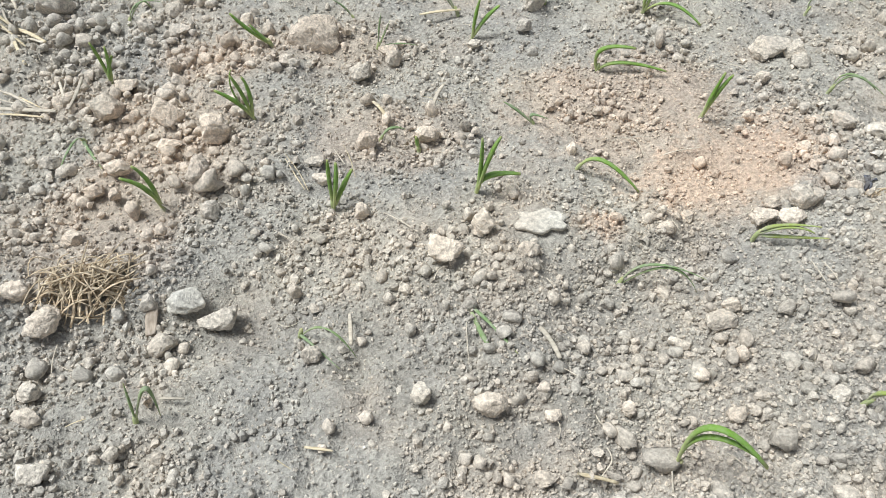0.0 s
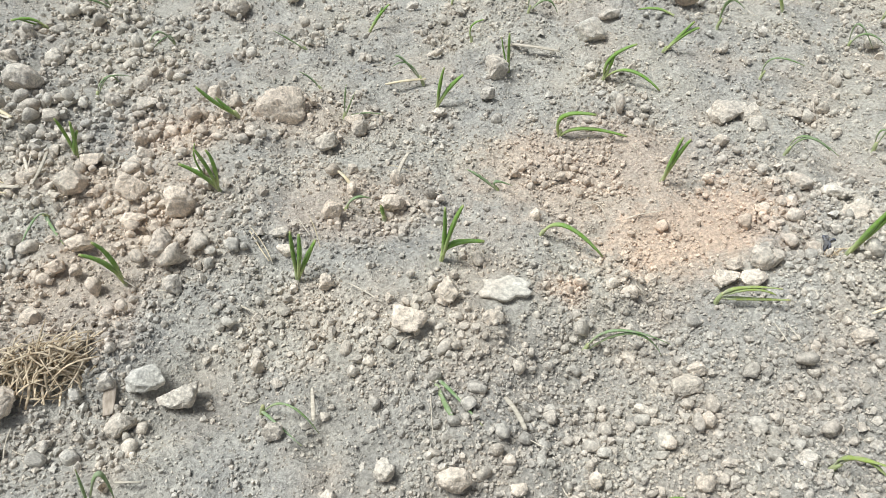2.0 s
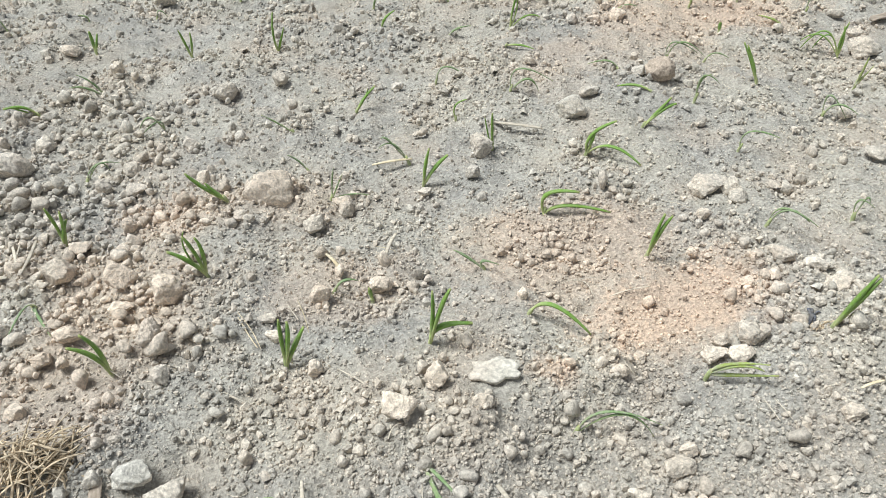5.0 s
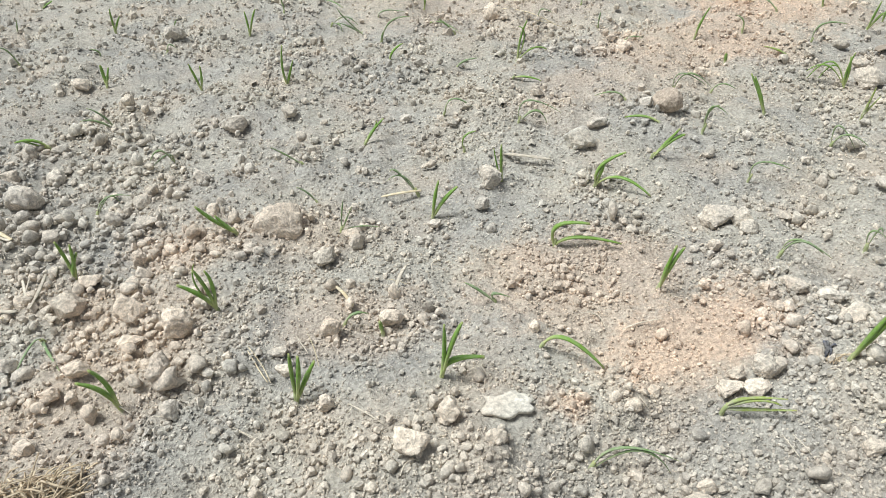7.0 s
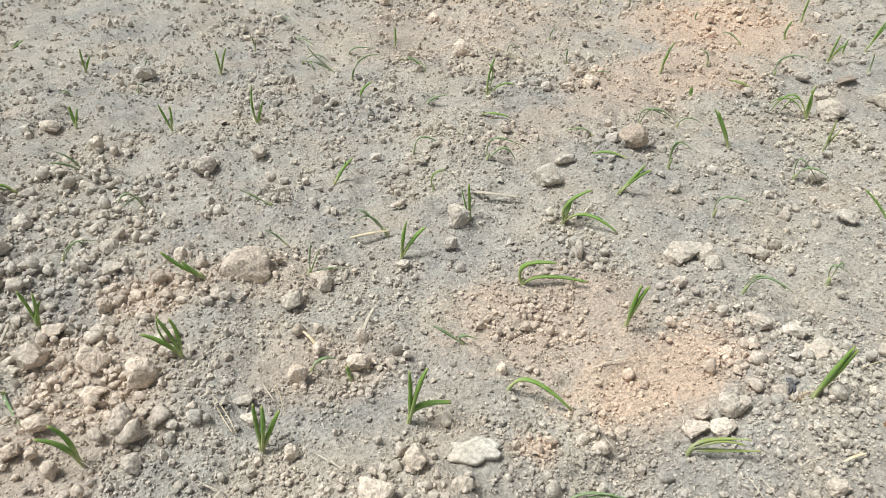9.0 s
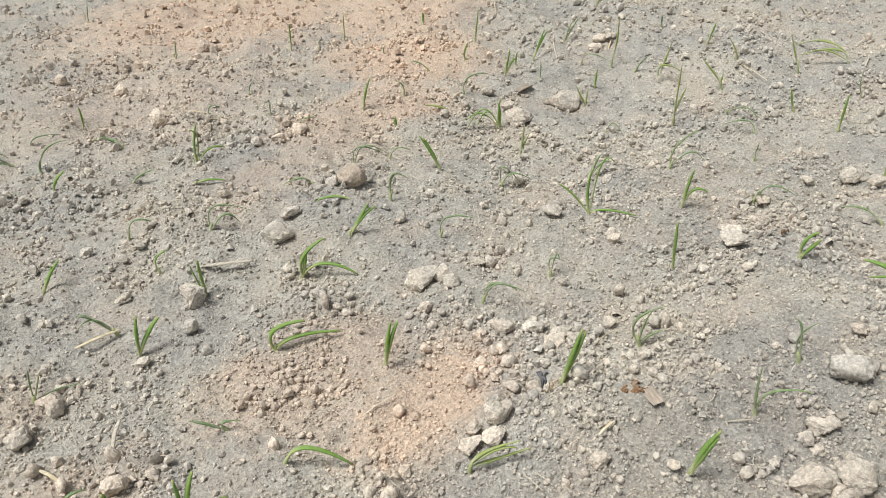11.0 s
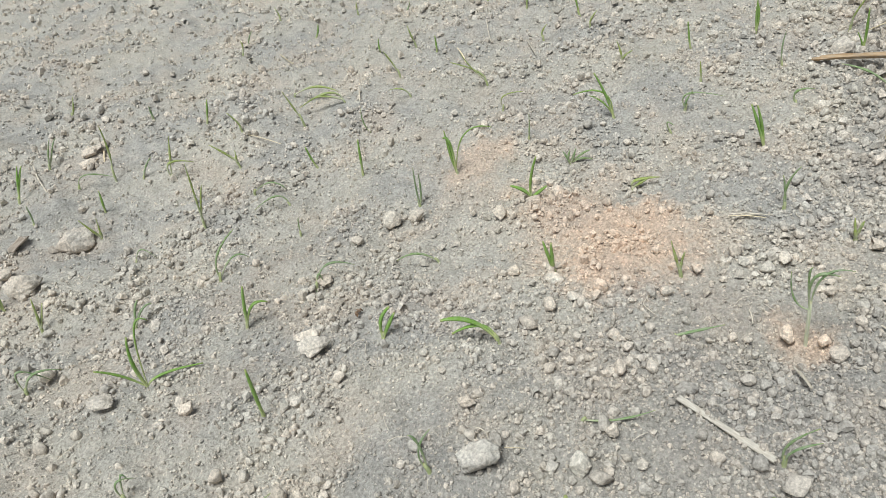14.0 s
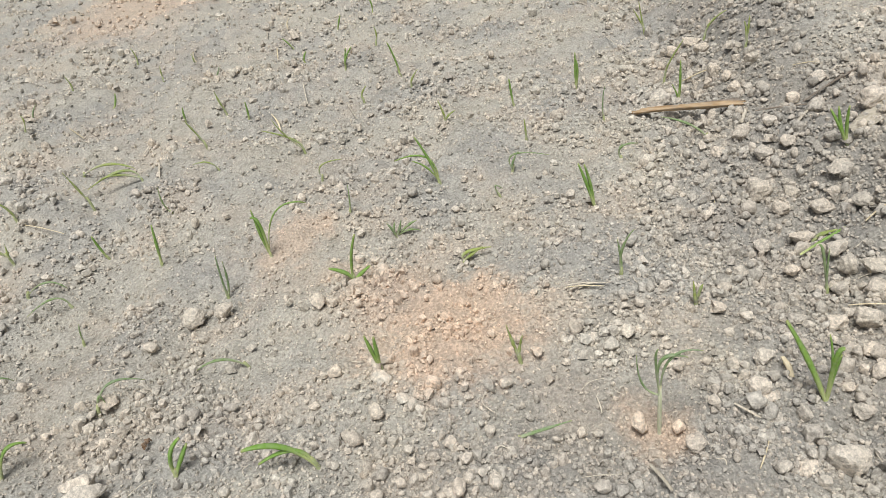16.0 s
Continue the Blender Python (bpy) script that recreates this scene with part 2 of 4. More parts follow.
BARK = dry_material("orange_bark", rgb(0.40, 0.265, 0.14), rgb(0.63, 0.47, 0.30), 40.0)
DEAD_LEAF = dry_material("dead_leaf", rgb(0.10, 0.05, 0.025), rgb(0.34, 0.20, 0.10), 120.0)
GRASS = dry_material("dead_grass", rgb(0.40, 0.30, 0.19), rgb(0.72, 0.60, 0.43))
CHIP = dry_material("weathered_chip", rgb(0.33, 0.27, 0.21), rgb(0.50, 0.42, 0.34))
SLATE = dry_material("grey_scrap", rgb(0.06, 0.065, 0.085), rgb(0.20, 0.21, 0.25), 120.0)
LATH = dry_material("pale_lath", rgb(0.55, 0.49, 0.40), rgb(0.74, 0.69, 0.60), 120.0)


# ---- mesh helpers ----
def mesh_of(name, verts, faces, material, smooth=True, along=None):
    """A mesh from arrays of corners and of faces, all with the same number of corners."""
    me = bpy.data.meshes.new(name)
    verts, faces = np.asarray(verts, np.float32), np.asarray(faces, np.int32)
    count, sides = faces.shape
    me.vertices.add(len(verts))
    me.vertices.foreach_set("co", verts.ravel())
    me.loops.add(count * sides)
    me.loops.foreach_set("vertex_index", faces.ravel())
    me.polygons.add(count)
    me.polygons.foreach_set("loop_start", np.arange(count, dtype=np.int32) * sides)
    me.polygons.foreach_set("use_smooth", np.full(count, smooth))
    me.update(calc_edges=True)
    if along is not None:
        me.attributes.new("along", "FLOAT", "POINT").data.foreach_set("value", np.asarray(along, np.float32))
    me.materials.append(material)
    return me


def part(name, me, parent, label=""):
    ob = new(name, me)
    ob.parent = parent
    return tagged(ob, label)


def lie(x, y):
    """The height of the soil at a place, with its middling lumps smoothed away."""
    return float(height(np.array([x]), np.array([y]))[0]) + 0.002


STAND = (0.22, -0.78)  # the middle of the rings of ground: beside the place where one stands


def far_off(x, y):
    """How far a place lies from the eye's usual place."""
    return np.sqrt((x - 0.2) ** 2 + (y + 0.5) ** 2 + 0.27)


def relief(x, y):
    """The land with its crust of lumps and crumbs; the finest fade out with distance."""
    rough = np.clip(0.5 + 0.9 * value_noise(x, y, 0.13, 21) + 0.5 * value_noise(x, y, 0.045, 24), 0.0, 1.0)
    away = far_off(x, y)
    z = height(x, y) + 0.0030 * value_noise(x, y, 0.034, 22) + 0.0016 * value_noise(x, y, 0.015, 25)
    bed = 0.0 * z
    for cell, much, seed in ((0.040, 0.6, 31), (0.021, 0.8, 41), (0.0125, 0.95, 61), (0.0085, 1.0, 71)):
        keep = np.clip(2.0 - away * 0.0052 / cell, 0, 1)
        bed = np.maximum(bed, cell * much * keep * cobble(x, y, cell, seed) * (0.35 + 0.65 * rough) * (1 + 0.45 * np.clip(away - 0.9, 0, 1.2)))
    return z + bed + 0.0006 * value_noise(x, y, 0.0045, 23) * np.clip(1.6 - away, 0, 1) - 0.0018


# ---- the ground ----
def build_ground():
    """One sheet of rings round the standing place: fine over the field in view, wider out to the horizon and behind."""
    rings = [0.0, 0.05]
    while rings[-1] < 250.0:
        r = rings[-1]
        rings.append(r + (0.03 if r < 0.38 else 0.0066 * r if r < 3.2 else 0.012 * r if r < 6 else 0.13 * r))
    fine = np.radians(np.linspace(-23.0, 146.0, 540))
    spokes = np.concatenate([fine, np.radians(np.linspace(146.0, 337.0, 120)[1:-1])])
    radius, turn = np.meshgrid(np.array(rings[1:]), spokes, indexing="ij")
    gx, gy = STAND[0] + radius * np.cos(turn), STAND[1] + radius * np.sin(turn)
    z = relief(gx.ravel(), gy.ravel())
    index = np.arange(gx.size).reshape(gx.shape)
    ahead = np.roll(index, -1, axis=1)
    faces = np.stack([index[:-1], index[1:], ahead[1:], ahead[:-1]], -1).reshape(-1, 4)
    verts = np.concatenate([np.stack([gx.ravel(), gy.ravel(), z], -1), [(STAND[0], STAND[1], lie(*STAND))]])
    me = mesh_of("ground", verts, faces, GROUND_SOIL)
    hub = mesh_of("hub", verts[np.concatenate([index[0], [gx.size]])], np.stack([np.arange(len(spokes)), np.roll(np.arange(len(spokes)), -1), np.full(len(spokes), len(spokes))], -1), GROUND_SOIL)
    bm = bmesh.new()
    bm.from_mesh(me)
    bm.from_mesh(hub)
    bm.to_mesh(me)
    bm.free()
    bpy.data.meshes.remove(hub)
    return tagged(new("ground", me), "dry dusty grey-beige tilled soil with ochre patches", "soil", kind="structure")


build_ground()


def ball(level):
    bm = bmesh.new()
    bmesh.ops.create_icosphere(bm, subdivisions=level, radius=1.0)
    verts = np.array([v.co[:] for v in bm.verts])
    faces = np.array([[v.index for v in f.verts] for f in bm.faces])
    bm.free()
    return verts, faces


def dome(rings):
    """A crumb without its buried underside: a top and one or two rings of five corners."""
    verts = [(0.0, 0.0, 1.0)]
    for k, (r, z) in enumerate(rings):
        verts += [(r * math.cos((2 * j + k) * math.pi / 5), r * math.sin((2 * j + k) * math.pi / 5), z) for j in range(5)]
    faces = [(0, 1 + j, 1 + (j + 1) % 5) for j in range(5)]
    if len(rings) > 1:
        for j in range(5):
            faces += [(1 + j, 6 + j, 1 + (j + 1) % 5), (1 + (j + 1) % 5, 6 + j, 6 + (j + 1) % 5)]
    return np.array(verts), np.array(faces)


def lump(verts, rng, cuts, flat, wobble):
    """A broken lump of earth: a ball with planes cut off it and an uneven skin."""
    v = verts.copy()
    seed = Vector(rng.uniform(-50, 50, 3))
    if wobble:
        v *= np.array([1 + wobble * noise.fractal(Vector(p) * 1.3 + seed, 0.9, 2.1, 4) for p in v])[:, None]
    for _ in range(cuts):
        way = rng.normal(size=3)
        way /= np.linalg.norm(way)
        over = np.maximum(v @ way - rng.uniform(*flat), 0)
        v -= 0.88 * over[:, None] * way
    return v


def turns(rng, count, upright=False):
    """Random turns, as matrices; upright ones spin round and lean a little."""
    q = rng.normal(size=(count, 4)) * ((1, 0.13, 0.13, 1) if upright else 1)
    w, x, y, z = (q / np.linalg.norm(q, axis=1, keepdims=True)).T
    return np.stack([
        np.stack([1 - 2 * (y * y + z * z), 2 * (x * y - z * w), 2 * (x * z + y * w)], -1),
        np.stack([2 * (x * y + z * w), 1 - 2 * (x * x + z * z), 2 * (y * z - x * w)], -1),
        np.stack([2 * (x * z - y * w), 2 * (y * z + x * w), 1 - 2 * (x * x + y * y)], -1)], 1)


def crumbiness(x, y):
    """How thickly the crumbs lie, from 0 on bare crust to 1."""
    c = 0.52 + 0.18 * np.clip(-y / 0.1, 0, 1) * (x < 0.6) + 0.75 * value_noise(x, y, 0.10, 51) + 0.55 * value_noise(x, y, 0.035, 52)
    c = c + 0.55 * np.exp(-((x + 0.33) ** 2 + (y - 0.1) ** 2) / 0.05) + 0.55 * np.exp(-((x + 0.36) ** 2 + (y - 0.45) ** 2) / 0.04) + 0.7 * np.exp(-((x - 0.245) ** 2 + (y + 0.16) ** 2) / 0.008)
    c = c + 0.6 * np.clip((-0.52 - y) / 0.1, 0, 1) * np.clip((y + 0.95) / 0.08, -1.5, 1) * (x > 0.6) + 0.5 * np.exp(-((x - 0.82) ** 2 + (y + 0.42) ** 2) / 0.02)
    c = c - 0.5 * np.exp(-((x - 1.45) ** 2 + (y + 0.38) ** 2) / 0.03) - 0.12 * np.exp(-((x - 1.25) ** 2 + (y - 0.25) ** 2) / 0.4)
    return np.clip(c, 0.2, 1.0)


# Places kept free of loose crumbs, where something flat or frail lies on top: x, y, radius.
CLEAR = ((0.557, -0.132, 0.018), (0.962, -0.020, 0.014), (0.195, -0.058, 0.026), (0.513, -0.050, 0.012), (0.569, -0.149, 0.014), (-0.212, -0.085, 0.035), (0.763, -0.332, 0.012))


def scatter(name, label, level, count, small, large, seed, sunk=0.35, even=False, reach=4.5, kinds=20, zone=None):
    """Loose crumbs of earth over the field in view: radii from small to large, mostly small, in metres at one metre's distance
    (or true everywhere, if even), coarser and sparser further off; or over one zone alone: x from and to, y from and to."""
    rng = np.random.default_rng(seed)
    verts, faces = (dome(((1.0, -0.15),)), dome(((0.80, 0.58), (0.95, -0.75))), ball(2))[level]
    shapes = [lump(verts, rng, 10, (0.45, 0.8), 0.5) if level > 1 else verts * rng.uniform(0.72, 1.28, (len(verts), 1)) + rng.uniform(-0.16, 0.16, verts.shape) for _ in range(kinds)]
    table = np.linspace(0.42, reach, 4000)
    weight = np.cumsum(table / (1.0 + (table / 1.3) ** 4) if even else table / ((table - 0.28) ** 2 + 0.29) ** 1.18)
    r = np.interp(rng.uniform(0, weight[-1], count), weight, table)
    turn = np.radians(rng.uniform(-22, 145, count))
    x, y = STAND[0] + r * np.cos(turn), STAND[1] + r * np.sin(turn)
    if zone:
        x, y = rng.uniform(zone[0], zone[1], count), rng.uniform(zone[2], zone[3], count)
    keep = rng.uniform(size=count) < crumbiness(x, y) ** (0.4, 0.9, 1.8)[level]
    for cx, cy, free in CLEAR:
        keep &= (x - cx) ** 2 + (y - cy) ** 2 > free**2
    x, y = x[keep], y[keep]
    sizes = small * (1 - rng.uniform(size=len(x)) * (1 - (small / large) ** 2.5)) ** (-1 / 2.5)
    sizes *= (0.75 + 0.25 * crumbiness(x, y)) * (1.0 if even else far_off(x, y) ** 0.7)
    stretch = sizes[:, None] * rng.uniform(0.76, 1.24, (len(sizes), 3)) * (1, 1, 0.95)
    z = relief(x, y) + (1 - 2 * sunk + 0.7 * rng.uniform(size=len(sizes)) ** 2) * sizes
    spin = turns(rng, len(sizes), upright=level < 2)
    pick = rng.integers(0, kinds, len(sizes))
    all_verts, all_faces, base = [], [], 0
    for k in range(kinds):
        rows = np.nonzero(pick == k)[0]
        v = np.einsum("nij,vj->nvi", spin[rows], shapes[k]) * stretch[rows][:, None, :]
        v += np.stack([x[rows], y[rows], z[rows]], -1)[:, None, :]
        all_verts.append(v.reshape(-1, 3))
        all_faces.append((faces[None] + (base + np.arange(len(rows)) * len(verts))[:, None, None]).reshape(-1, 3))
        base += len(rows) * len(verts)
    me = mesh_of(name, np.concatenate(all_verts), np.concatenate(all_faces), CRUMB_SOIL, smooth=level == 2)
    return tagged(new(name, me), label, "soil", kind="stuff")


scatter("soil_grains", "fine grains of dry grey-beige earth", 0, 215000, 0.0012, 0.0030, 103, sunk=0.4)
scatter("soil_crumbs", "small loose crumbs of dry grey-beige earth", 1, 118000, 0.0016, 0.0066, 101, sunk=0.18)
scatter("soil_gravel", "loose pea-sized lumps of dry grey-beige earth", 2, 5800, 0.0040, 0.0120, 102, sunk=0.28, even=True, reach=3.4)
scatter("soil_gravel", "heaped hazelnut-sized lumps of dry grey earth", 2, 560, 0.0052, 0.0140, 104, sunk=0.26, even=True, zone=(-0.50, -0.08, 0.02, 0.75))
scatter("soil_gravel", "hazelnut-sized lumps of grey earth on the bank", 2, 170, 0.0050, 0.0120, 105, sunk=0.28, even=True, zone=(0.75, 1.95, -0.86, -0.56))

# ---- clods and stones ----
CLOD_RNG = np.random.default_rng(7)
BALL = ball(4)


def crusted(v, rng):
    """Pits and crumbs on a clod's skin."""
    seed = Vector(rng.uniform(-50, 50, 3))
    return v * np.array([1 + 0.13 * noise.fractal(Vector(p) * 4 + seed, 0.7, 2.2, 4) for p in v])[:, None]


SMALL_BALL = ball(3)
CLOD_MESHES = [mesh_of("soil_clod", crusted(lump(BALL[0], CLOD_RNG, 13, (0.5, 0.84), 0.24), CLOD_RNG), BALL[1], CLOD_SOIL) for _ in range(14)]
SMALL_MESHES = [mesh_of("soil_clod", crusted(lump(SMALL_BALL[0], CLOD_RNG, 13, (0.5, 0.84), 0.26), CLOD_RNG), SMALL_BALL[1], CLOD_SOIL) for _ in range(14)]
PEACH_MESHES = [mesh_of("pale_stone", crusted(lump(BALL[0], np.random.default_rng(3), 9, (0.75, 0.95), 0.12), CLOD_RNG), BALL[1], PEACH_STONE)]
BROWN_MESHES = [mesh_of("soil_clod", crusted(lump(BALL[0], np.random.default_rng(5), 12, (0.55, 0.85), 0.25), CLOD_RNG), BALL[1], BROWN_STONE)]
STONE_MESHES = [mesh_of("pale_clod", crusted(lump(BALL[0], CLOD_RNG, 10, (0.58, 0.88), 0.20), CLOD_RNG), BALL[1], PALE_STONE) for _ in range(4)]


def clod(x, y, wide, tall, turn, label="dry grey-beige clod of earth lying on the soil", meshes=CLOD_MESHES, name="soil_clod", deep=0.95, sunk=0.11):
    """A clod: millimetres across and as tall as it looks, and the way it faces."""
    if meshes is CLOD_MESHES and wide < 19:
        meshes = SMALL_MESHES
    me = meshes[int(CLOD_RNG.integers(len(meshes)))]
    ob = new(name, me)
    half, up = wide / 2000 * 0.98, tall / 2000 * 1.02
    up = min(up, half * 1.45)
    ob.scale = (half, (half + up) * 0.5 * deep, up)
    ob.rotation_euler = (radians(CLOD_RNG.uniform(-12, 12)), radians(CLOD_RNG.uniform(-12, 12)), radians(turn + CLOD_RNG.choice((0, 180)) + CLOD_RNG.uniform(-15, 15)))
    ob.location = (x, y, lie(x, y) + up * (1 - 2 * sunk) * 0.9)
    return tagged(ob, label, "clod", "loose clods on the soil")


clod(-0.245, 0.167, 38, 35, -3)
clod(-0.173, 0.142, 36, 36, -3)
clod(-0.121, 0.11, 41, 35, -3)
clod(-0.13, 0.039, 30, 42, -3)
clod(-0.113, -0.006, 22, 23, -3)
clod(-0.17, 0.1, 31, 16, -3)
clod(0.037, 0.213, 31, 24, -3)
clod(0.039, 0.083, 25, 27, -3)
clod(0.103, 0.092, 31, 23, -3)
clod(0.14, -0.063, 26, 29, -3)
clod(0.101, -0.091, 33, 30, -3)
clod(0.309, -0.077, 22, 15, -3)
clod(0.437, -0.064, 28, 24, -3)
clod(0.415, -0.061, 20, 16, -3)
clod(0.453, -0.065, 18, 17, -3)
clod(0.425, -0.084, 32, 17, -3)
clod(0.399, -0.077, 29, 17, -3)
clod(-0.096, -0.128, 39, 26, -3)
clod(-0.143, -0.147, 26, 23, -3)
clod(-0.243, -0.12, 41, 27, -3)
clod(0.118, -0.254, 26, 28, -3)
clod(0.069, -0.234, 20, 18, -3)
clod(-0.018, -0.18, 19, 18, -3)
clod(0.222, -0.26, 13, 16, -3)
clod(-0.035, -0.105, 15, 18, -3)
clod(-0.001, -0.249, 13, 14, -3)
clod(0.323, -0.226, 14, 17, -3)
clod(0.318, -0.186, 30, 15, -3)
clod(0.336, -0.17, 21, 15, -3)
clod(0.164, -0.264, 15, 12, -3)
clod(0.161, -0.241, 13, 11, -3)
clod(-0.233, -0.213, 25, 20, -3)
clod(-0.241, -0.186, 24, 16, -3)
clod(-0.164, -0.25, 17, 14, -3)
clod(0.085, -0.264, 11, 13, -3)
clod(-0.159, -0.111, 16, 24, -3)
clod(-0.194, 0.338, 39, 17, -3)
clod(-0.219, -0.257, 25, 20, -3)
clod(0.3, -0.276, 16, 18, -3)
clod(0.38, -0.271, 22, 12, -3)
clod(0.15, -0.31, 21, 12, -3)
clod(0.513, 0.189, 56, 30, -3)
clod(0.54, 0.18, 30, 30, -3)
clod(-0.237, 0.356, 24, 20, -3)
clod(-0.271, -0.093, 25, 17, -3)
clod(0.05, -0.133, 12, 12, -3)
clod(0.065, -0.125, 12, 12, -3)
clod(-0.241, -0.024, 27, 15, -3)
clod(-0.21, 0.025, 15, 17, -3)
clod(-0.23, 0.034, 25, 15, -3)
clod(-0.188, 0.004, 18, 21, -3)
clod(-0.157, -0.026, 14, 14, -3)
clod(-0.29, 0.091, 23, 17, -3)
clod(-0.208, 0.056, 28, 19, -3)
clod(-0.015, 0.055, 21, 15, -3)
clod(0.503, 0.009, 19, 14, -3)
clod(0.474, 0.006, 19, 13, -3)
clod(0.53, 0.04, 30, 17, -3)
clod(0.029, -0.021, 19, 19, -3)
clod(0.174, -0.097, 25, 18, -3)
clod(-0.007, -0.266, 9, 9, -3)
clod(0.027, -0.246, 13, 13, -3)
clod(0.485, 0.138, 21, 14, -3)
clod(-0.185, 0.253, 22, 20, -3)
clod(-0.236, 0.222, 29, 18, -3)
clod(-0.065, 0.051, 12, 9, -3)
clod(0.255, -0.098, 16, 13, -3)
clod(0.153, 0.097, 12, 11, -3)
clod(0.245, 0.041, 12, 15, -3)
clod(0.244, -0.216, 14, 12, -3)
clod(0.286, -0.24, 16, 12, -3)
clod(0.28, -0.204, 19, 10, -3)
clod(-0.207, 0.399, 33, 21, -3)
clod(-0.104, 0.335, 23, 23, -3)
clod(-0.049, 0.235, 21, 17, -3)
clod(0.07, 0.259, 25, 21, -3)
clod(-0.37, 0.438, 58, 49, -6)
clod(0.261, 0.339, 35, 31, -6)
clod(-0.095, 0.618, 48, 34, -6)
clod(-0.011, 0.63, 29, 29, -6)
clod(0.448, 0.45, 35, 19, -6)
clod(-0.391, 0.865, 47, 26, -6)
clod(-0.246, 1.06, 51, 38, -6)
clod(0.073, 0.245, 25, 21, -6)
clod(0.402, 0.992, 43, 37, -6)
clod(0.605, 0.771, 39, 31, -6)
clod(-0.134, 0.454, 26, 21, -6)
clod(-0.287, 0.75, 27, 27, -6)
clod(0.175, 0.262, 20, 14, -6)
clod(0.174, 0.572, 23, 17, -6)
clod(0.444, 0.076, 15, 15, -6)
clod(0.534, 0.481, 26, 18, -6)
clod(0.521, 0.783, 28, 20, -6)
clod(0.562, 0.774, 33, 20, -6)
clod(-0.353, 0.512, 33, 28, -6)
clod(-0.174, 0.221, 21, 18, -6)
clod(-0.42, 0.535, 34, 24, -6)
clod(-0.286, 0.628, 25, 18, -6)
clod(-0.01, 0.031, 20, 15, -6)
clod(0.069, 0.457, 15, 17, -6)
clod(0.495, 0.01, 14, 14, -6)
clod(0.474, -0.174, 25, 14, -6)
clod(-0.042, 0.229, 17, 17, -6)
clod(0.65, -0.316, 45, 39, -31)
clod(0.615, -0.294, 46, 32, -31)
clod(0.888, 0.003, 48, 24, -31)
clod(1.041, 0.074, 28, 20, -31)
clod(0.994, 0.593, 69, 40, -31)
clod(1.353, 0.755, 42, 21, -31)
clod(0.678, -0.259, 25, 17, -31)
clod(0.555, 0.016, 29, 18, -31)
clod(0.555, -0.022, 29, 16, -31)
clod(0.575, -0.256, 16, 16, -31)
clod(1.186, 0.027, 40, 30, -31)
clod(0.93, 0.282, 21, 17, -31)
clod(1.024, 0.735, 37, 22, -31)
clod(1.014, 0.655, 30, 24, -31)
clod(0.541, 0.164, 29, 20, -31)
clod(0.766, -0.031, 15, 13, -31)
clod(0.524, -0.218, 16, 10, -31)
clod(0.583, -0.243, 14, 14, -31)
clod(0.608, -0.261, 15, 10, -31)
clod(0.652, -0.274, 18, 12, -31)
clod(0.471, -0.0, 12, 11, -31)
clod(0.521, -0.044, 15, 12, -31)
clod(0.798, -0.021, 16, 15, -31)
clod(0.768, 0.102, 20, 16, -31)
clod(0.627, -0.311, 23, 15, -31)
clod(0.265, 0.357, 35, 27, -31)
clod(0.239, 0.281, 25, 18, -31)
clod(0.296, 0.913, 29, 21, -31)
clod(0.292, 1.428, 38, 27, -31)
clod(0.637, 1.426, 34, 31, -31)
clod(0.389, 1.272, 35, 28, -31)
clod(0.802, -0.354, 16, 17, -59)
clod(1.202, -0.008, 31, 22, -59)
clod(1.183, -0.148, 25, 23, -59)
clod(0.984, -0.258, 17, 22, -59)
clod(0.673, -0.367, 31, 31, -59)
clod(0.671, -0.4, 28, 18, -59)
clod(0.737, -0.45, 24, 19, -59)
clod(0.89, -0.35, 15, 22, -59)
clod(0.9, -0.382, 16, 12, -59)
clod(0.815, -0.209, 21, 15, -59)
clod(0.892, -0.472, 18, 12, -59)
clod(0.862, -0.473, 13, 13, -59)
clod(0.973, -0.507, 20, 23, -59)
clod(0.773, -0.384, 14, 11, -59)
clod(0.654, -0.259, 18, 16, -59)
clod(0.694, -0.423, 13, 13, -59)
clod(0.666, -0.299, 18, 16, -59)
clod(0.638, -0.021, 18, 17, -59)
clod(0.6, 0.186, 20, 14, -59)
clod(0.567, -0.012, 23, 20, -59)
clod(0.689, -0.108, 11, 10, -59)
clod(0.588, -0.107, 13, 13, -59)
clod(0.576, -0.081, 13, 12, -59)
clod(1.087, -0.469, 22, 16, -59)
clod(1.102, -0.51, 22, 16, -59)
clod(1.057, -0.197, 18, 15, -59)
clod(1.386, 0.775, 39, 23, -59)
clod(0.778, 0.117, 20, 18, -59)
clod(0.768, 0.228, 38, 19, -59)
clod(0.647, 0.377, 17, 16, -59)
clod(0.915, -0.666, 32, 35, -79)
clod(1.508, -0.803, 36, 25, -79)
clod(0.965, -0.541, 15, 16, -79)
clod(0.939, -0.553, 24, 19, -79)
clod(1.003, -0.616, 29, 23, -79)
clod(0.95, -0.651, 19, 22, -79)
clod(1.684, -0.613, 45, 35, -79)
clod(1.749, -0.71, 26, 29, -79)
clod(1.71, -0.727, 23, 20, -79)
clod(1.501, -0.705, 35, 25, -79)
clod(1.05, -0.633, 24, 18, -79)
clod(1.102, -0.715, 26, 19, -79)
clod(1.09, -0.741, 32, 26, -79)
clod(0.997, -0.627, 23, 10, -79)
clod(0.982, -0.607, 17, 11, -79)
clod(0.978, -0.652, 14, 17, -79)
clod(0.905, -0.615, 16, 13, -79)
clod(0.908, -0.634, 21, 11, -79)
clod(1.361, -0.697, 40, 32, -79)
clod(1.452, -0.725, 34, 21, -79)
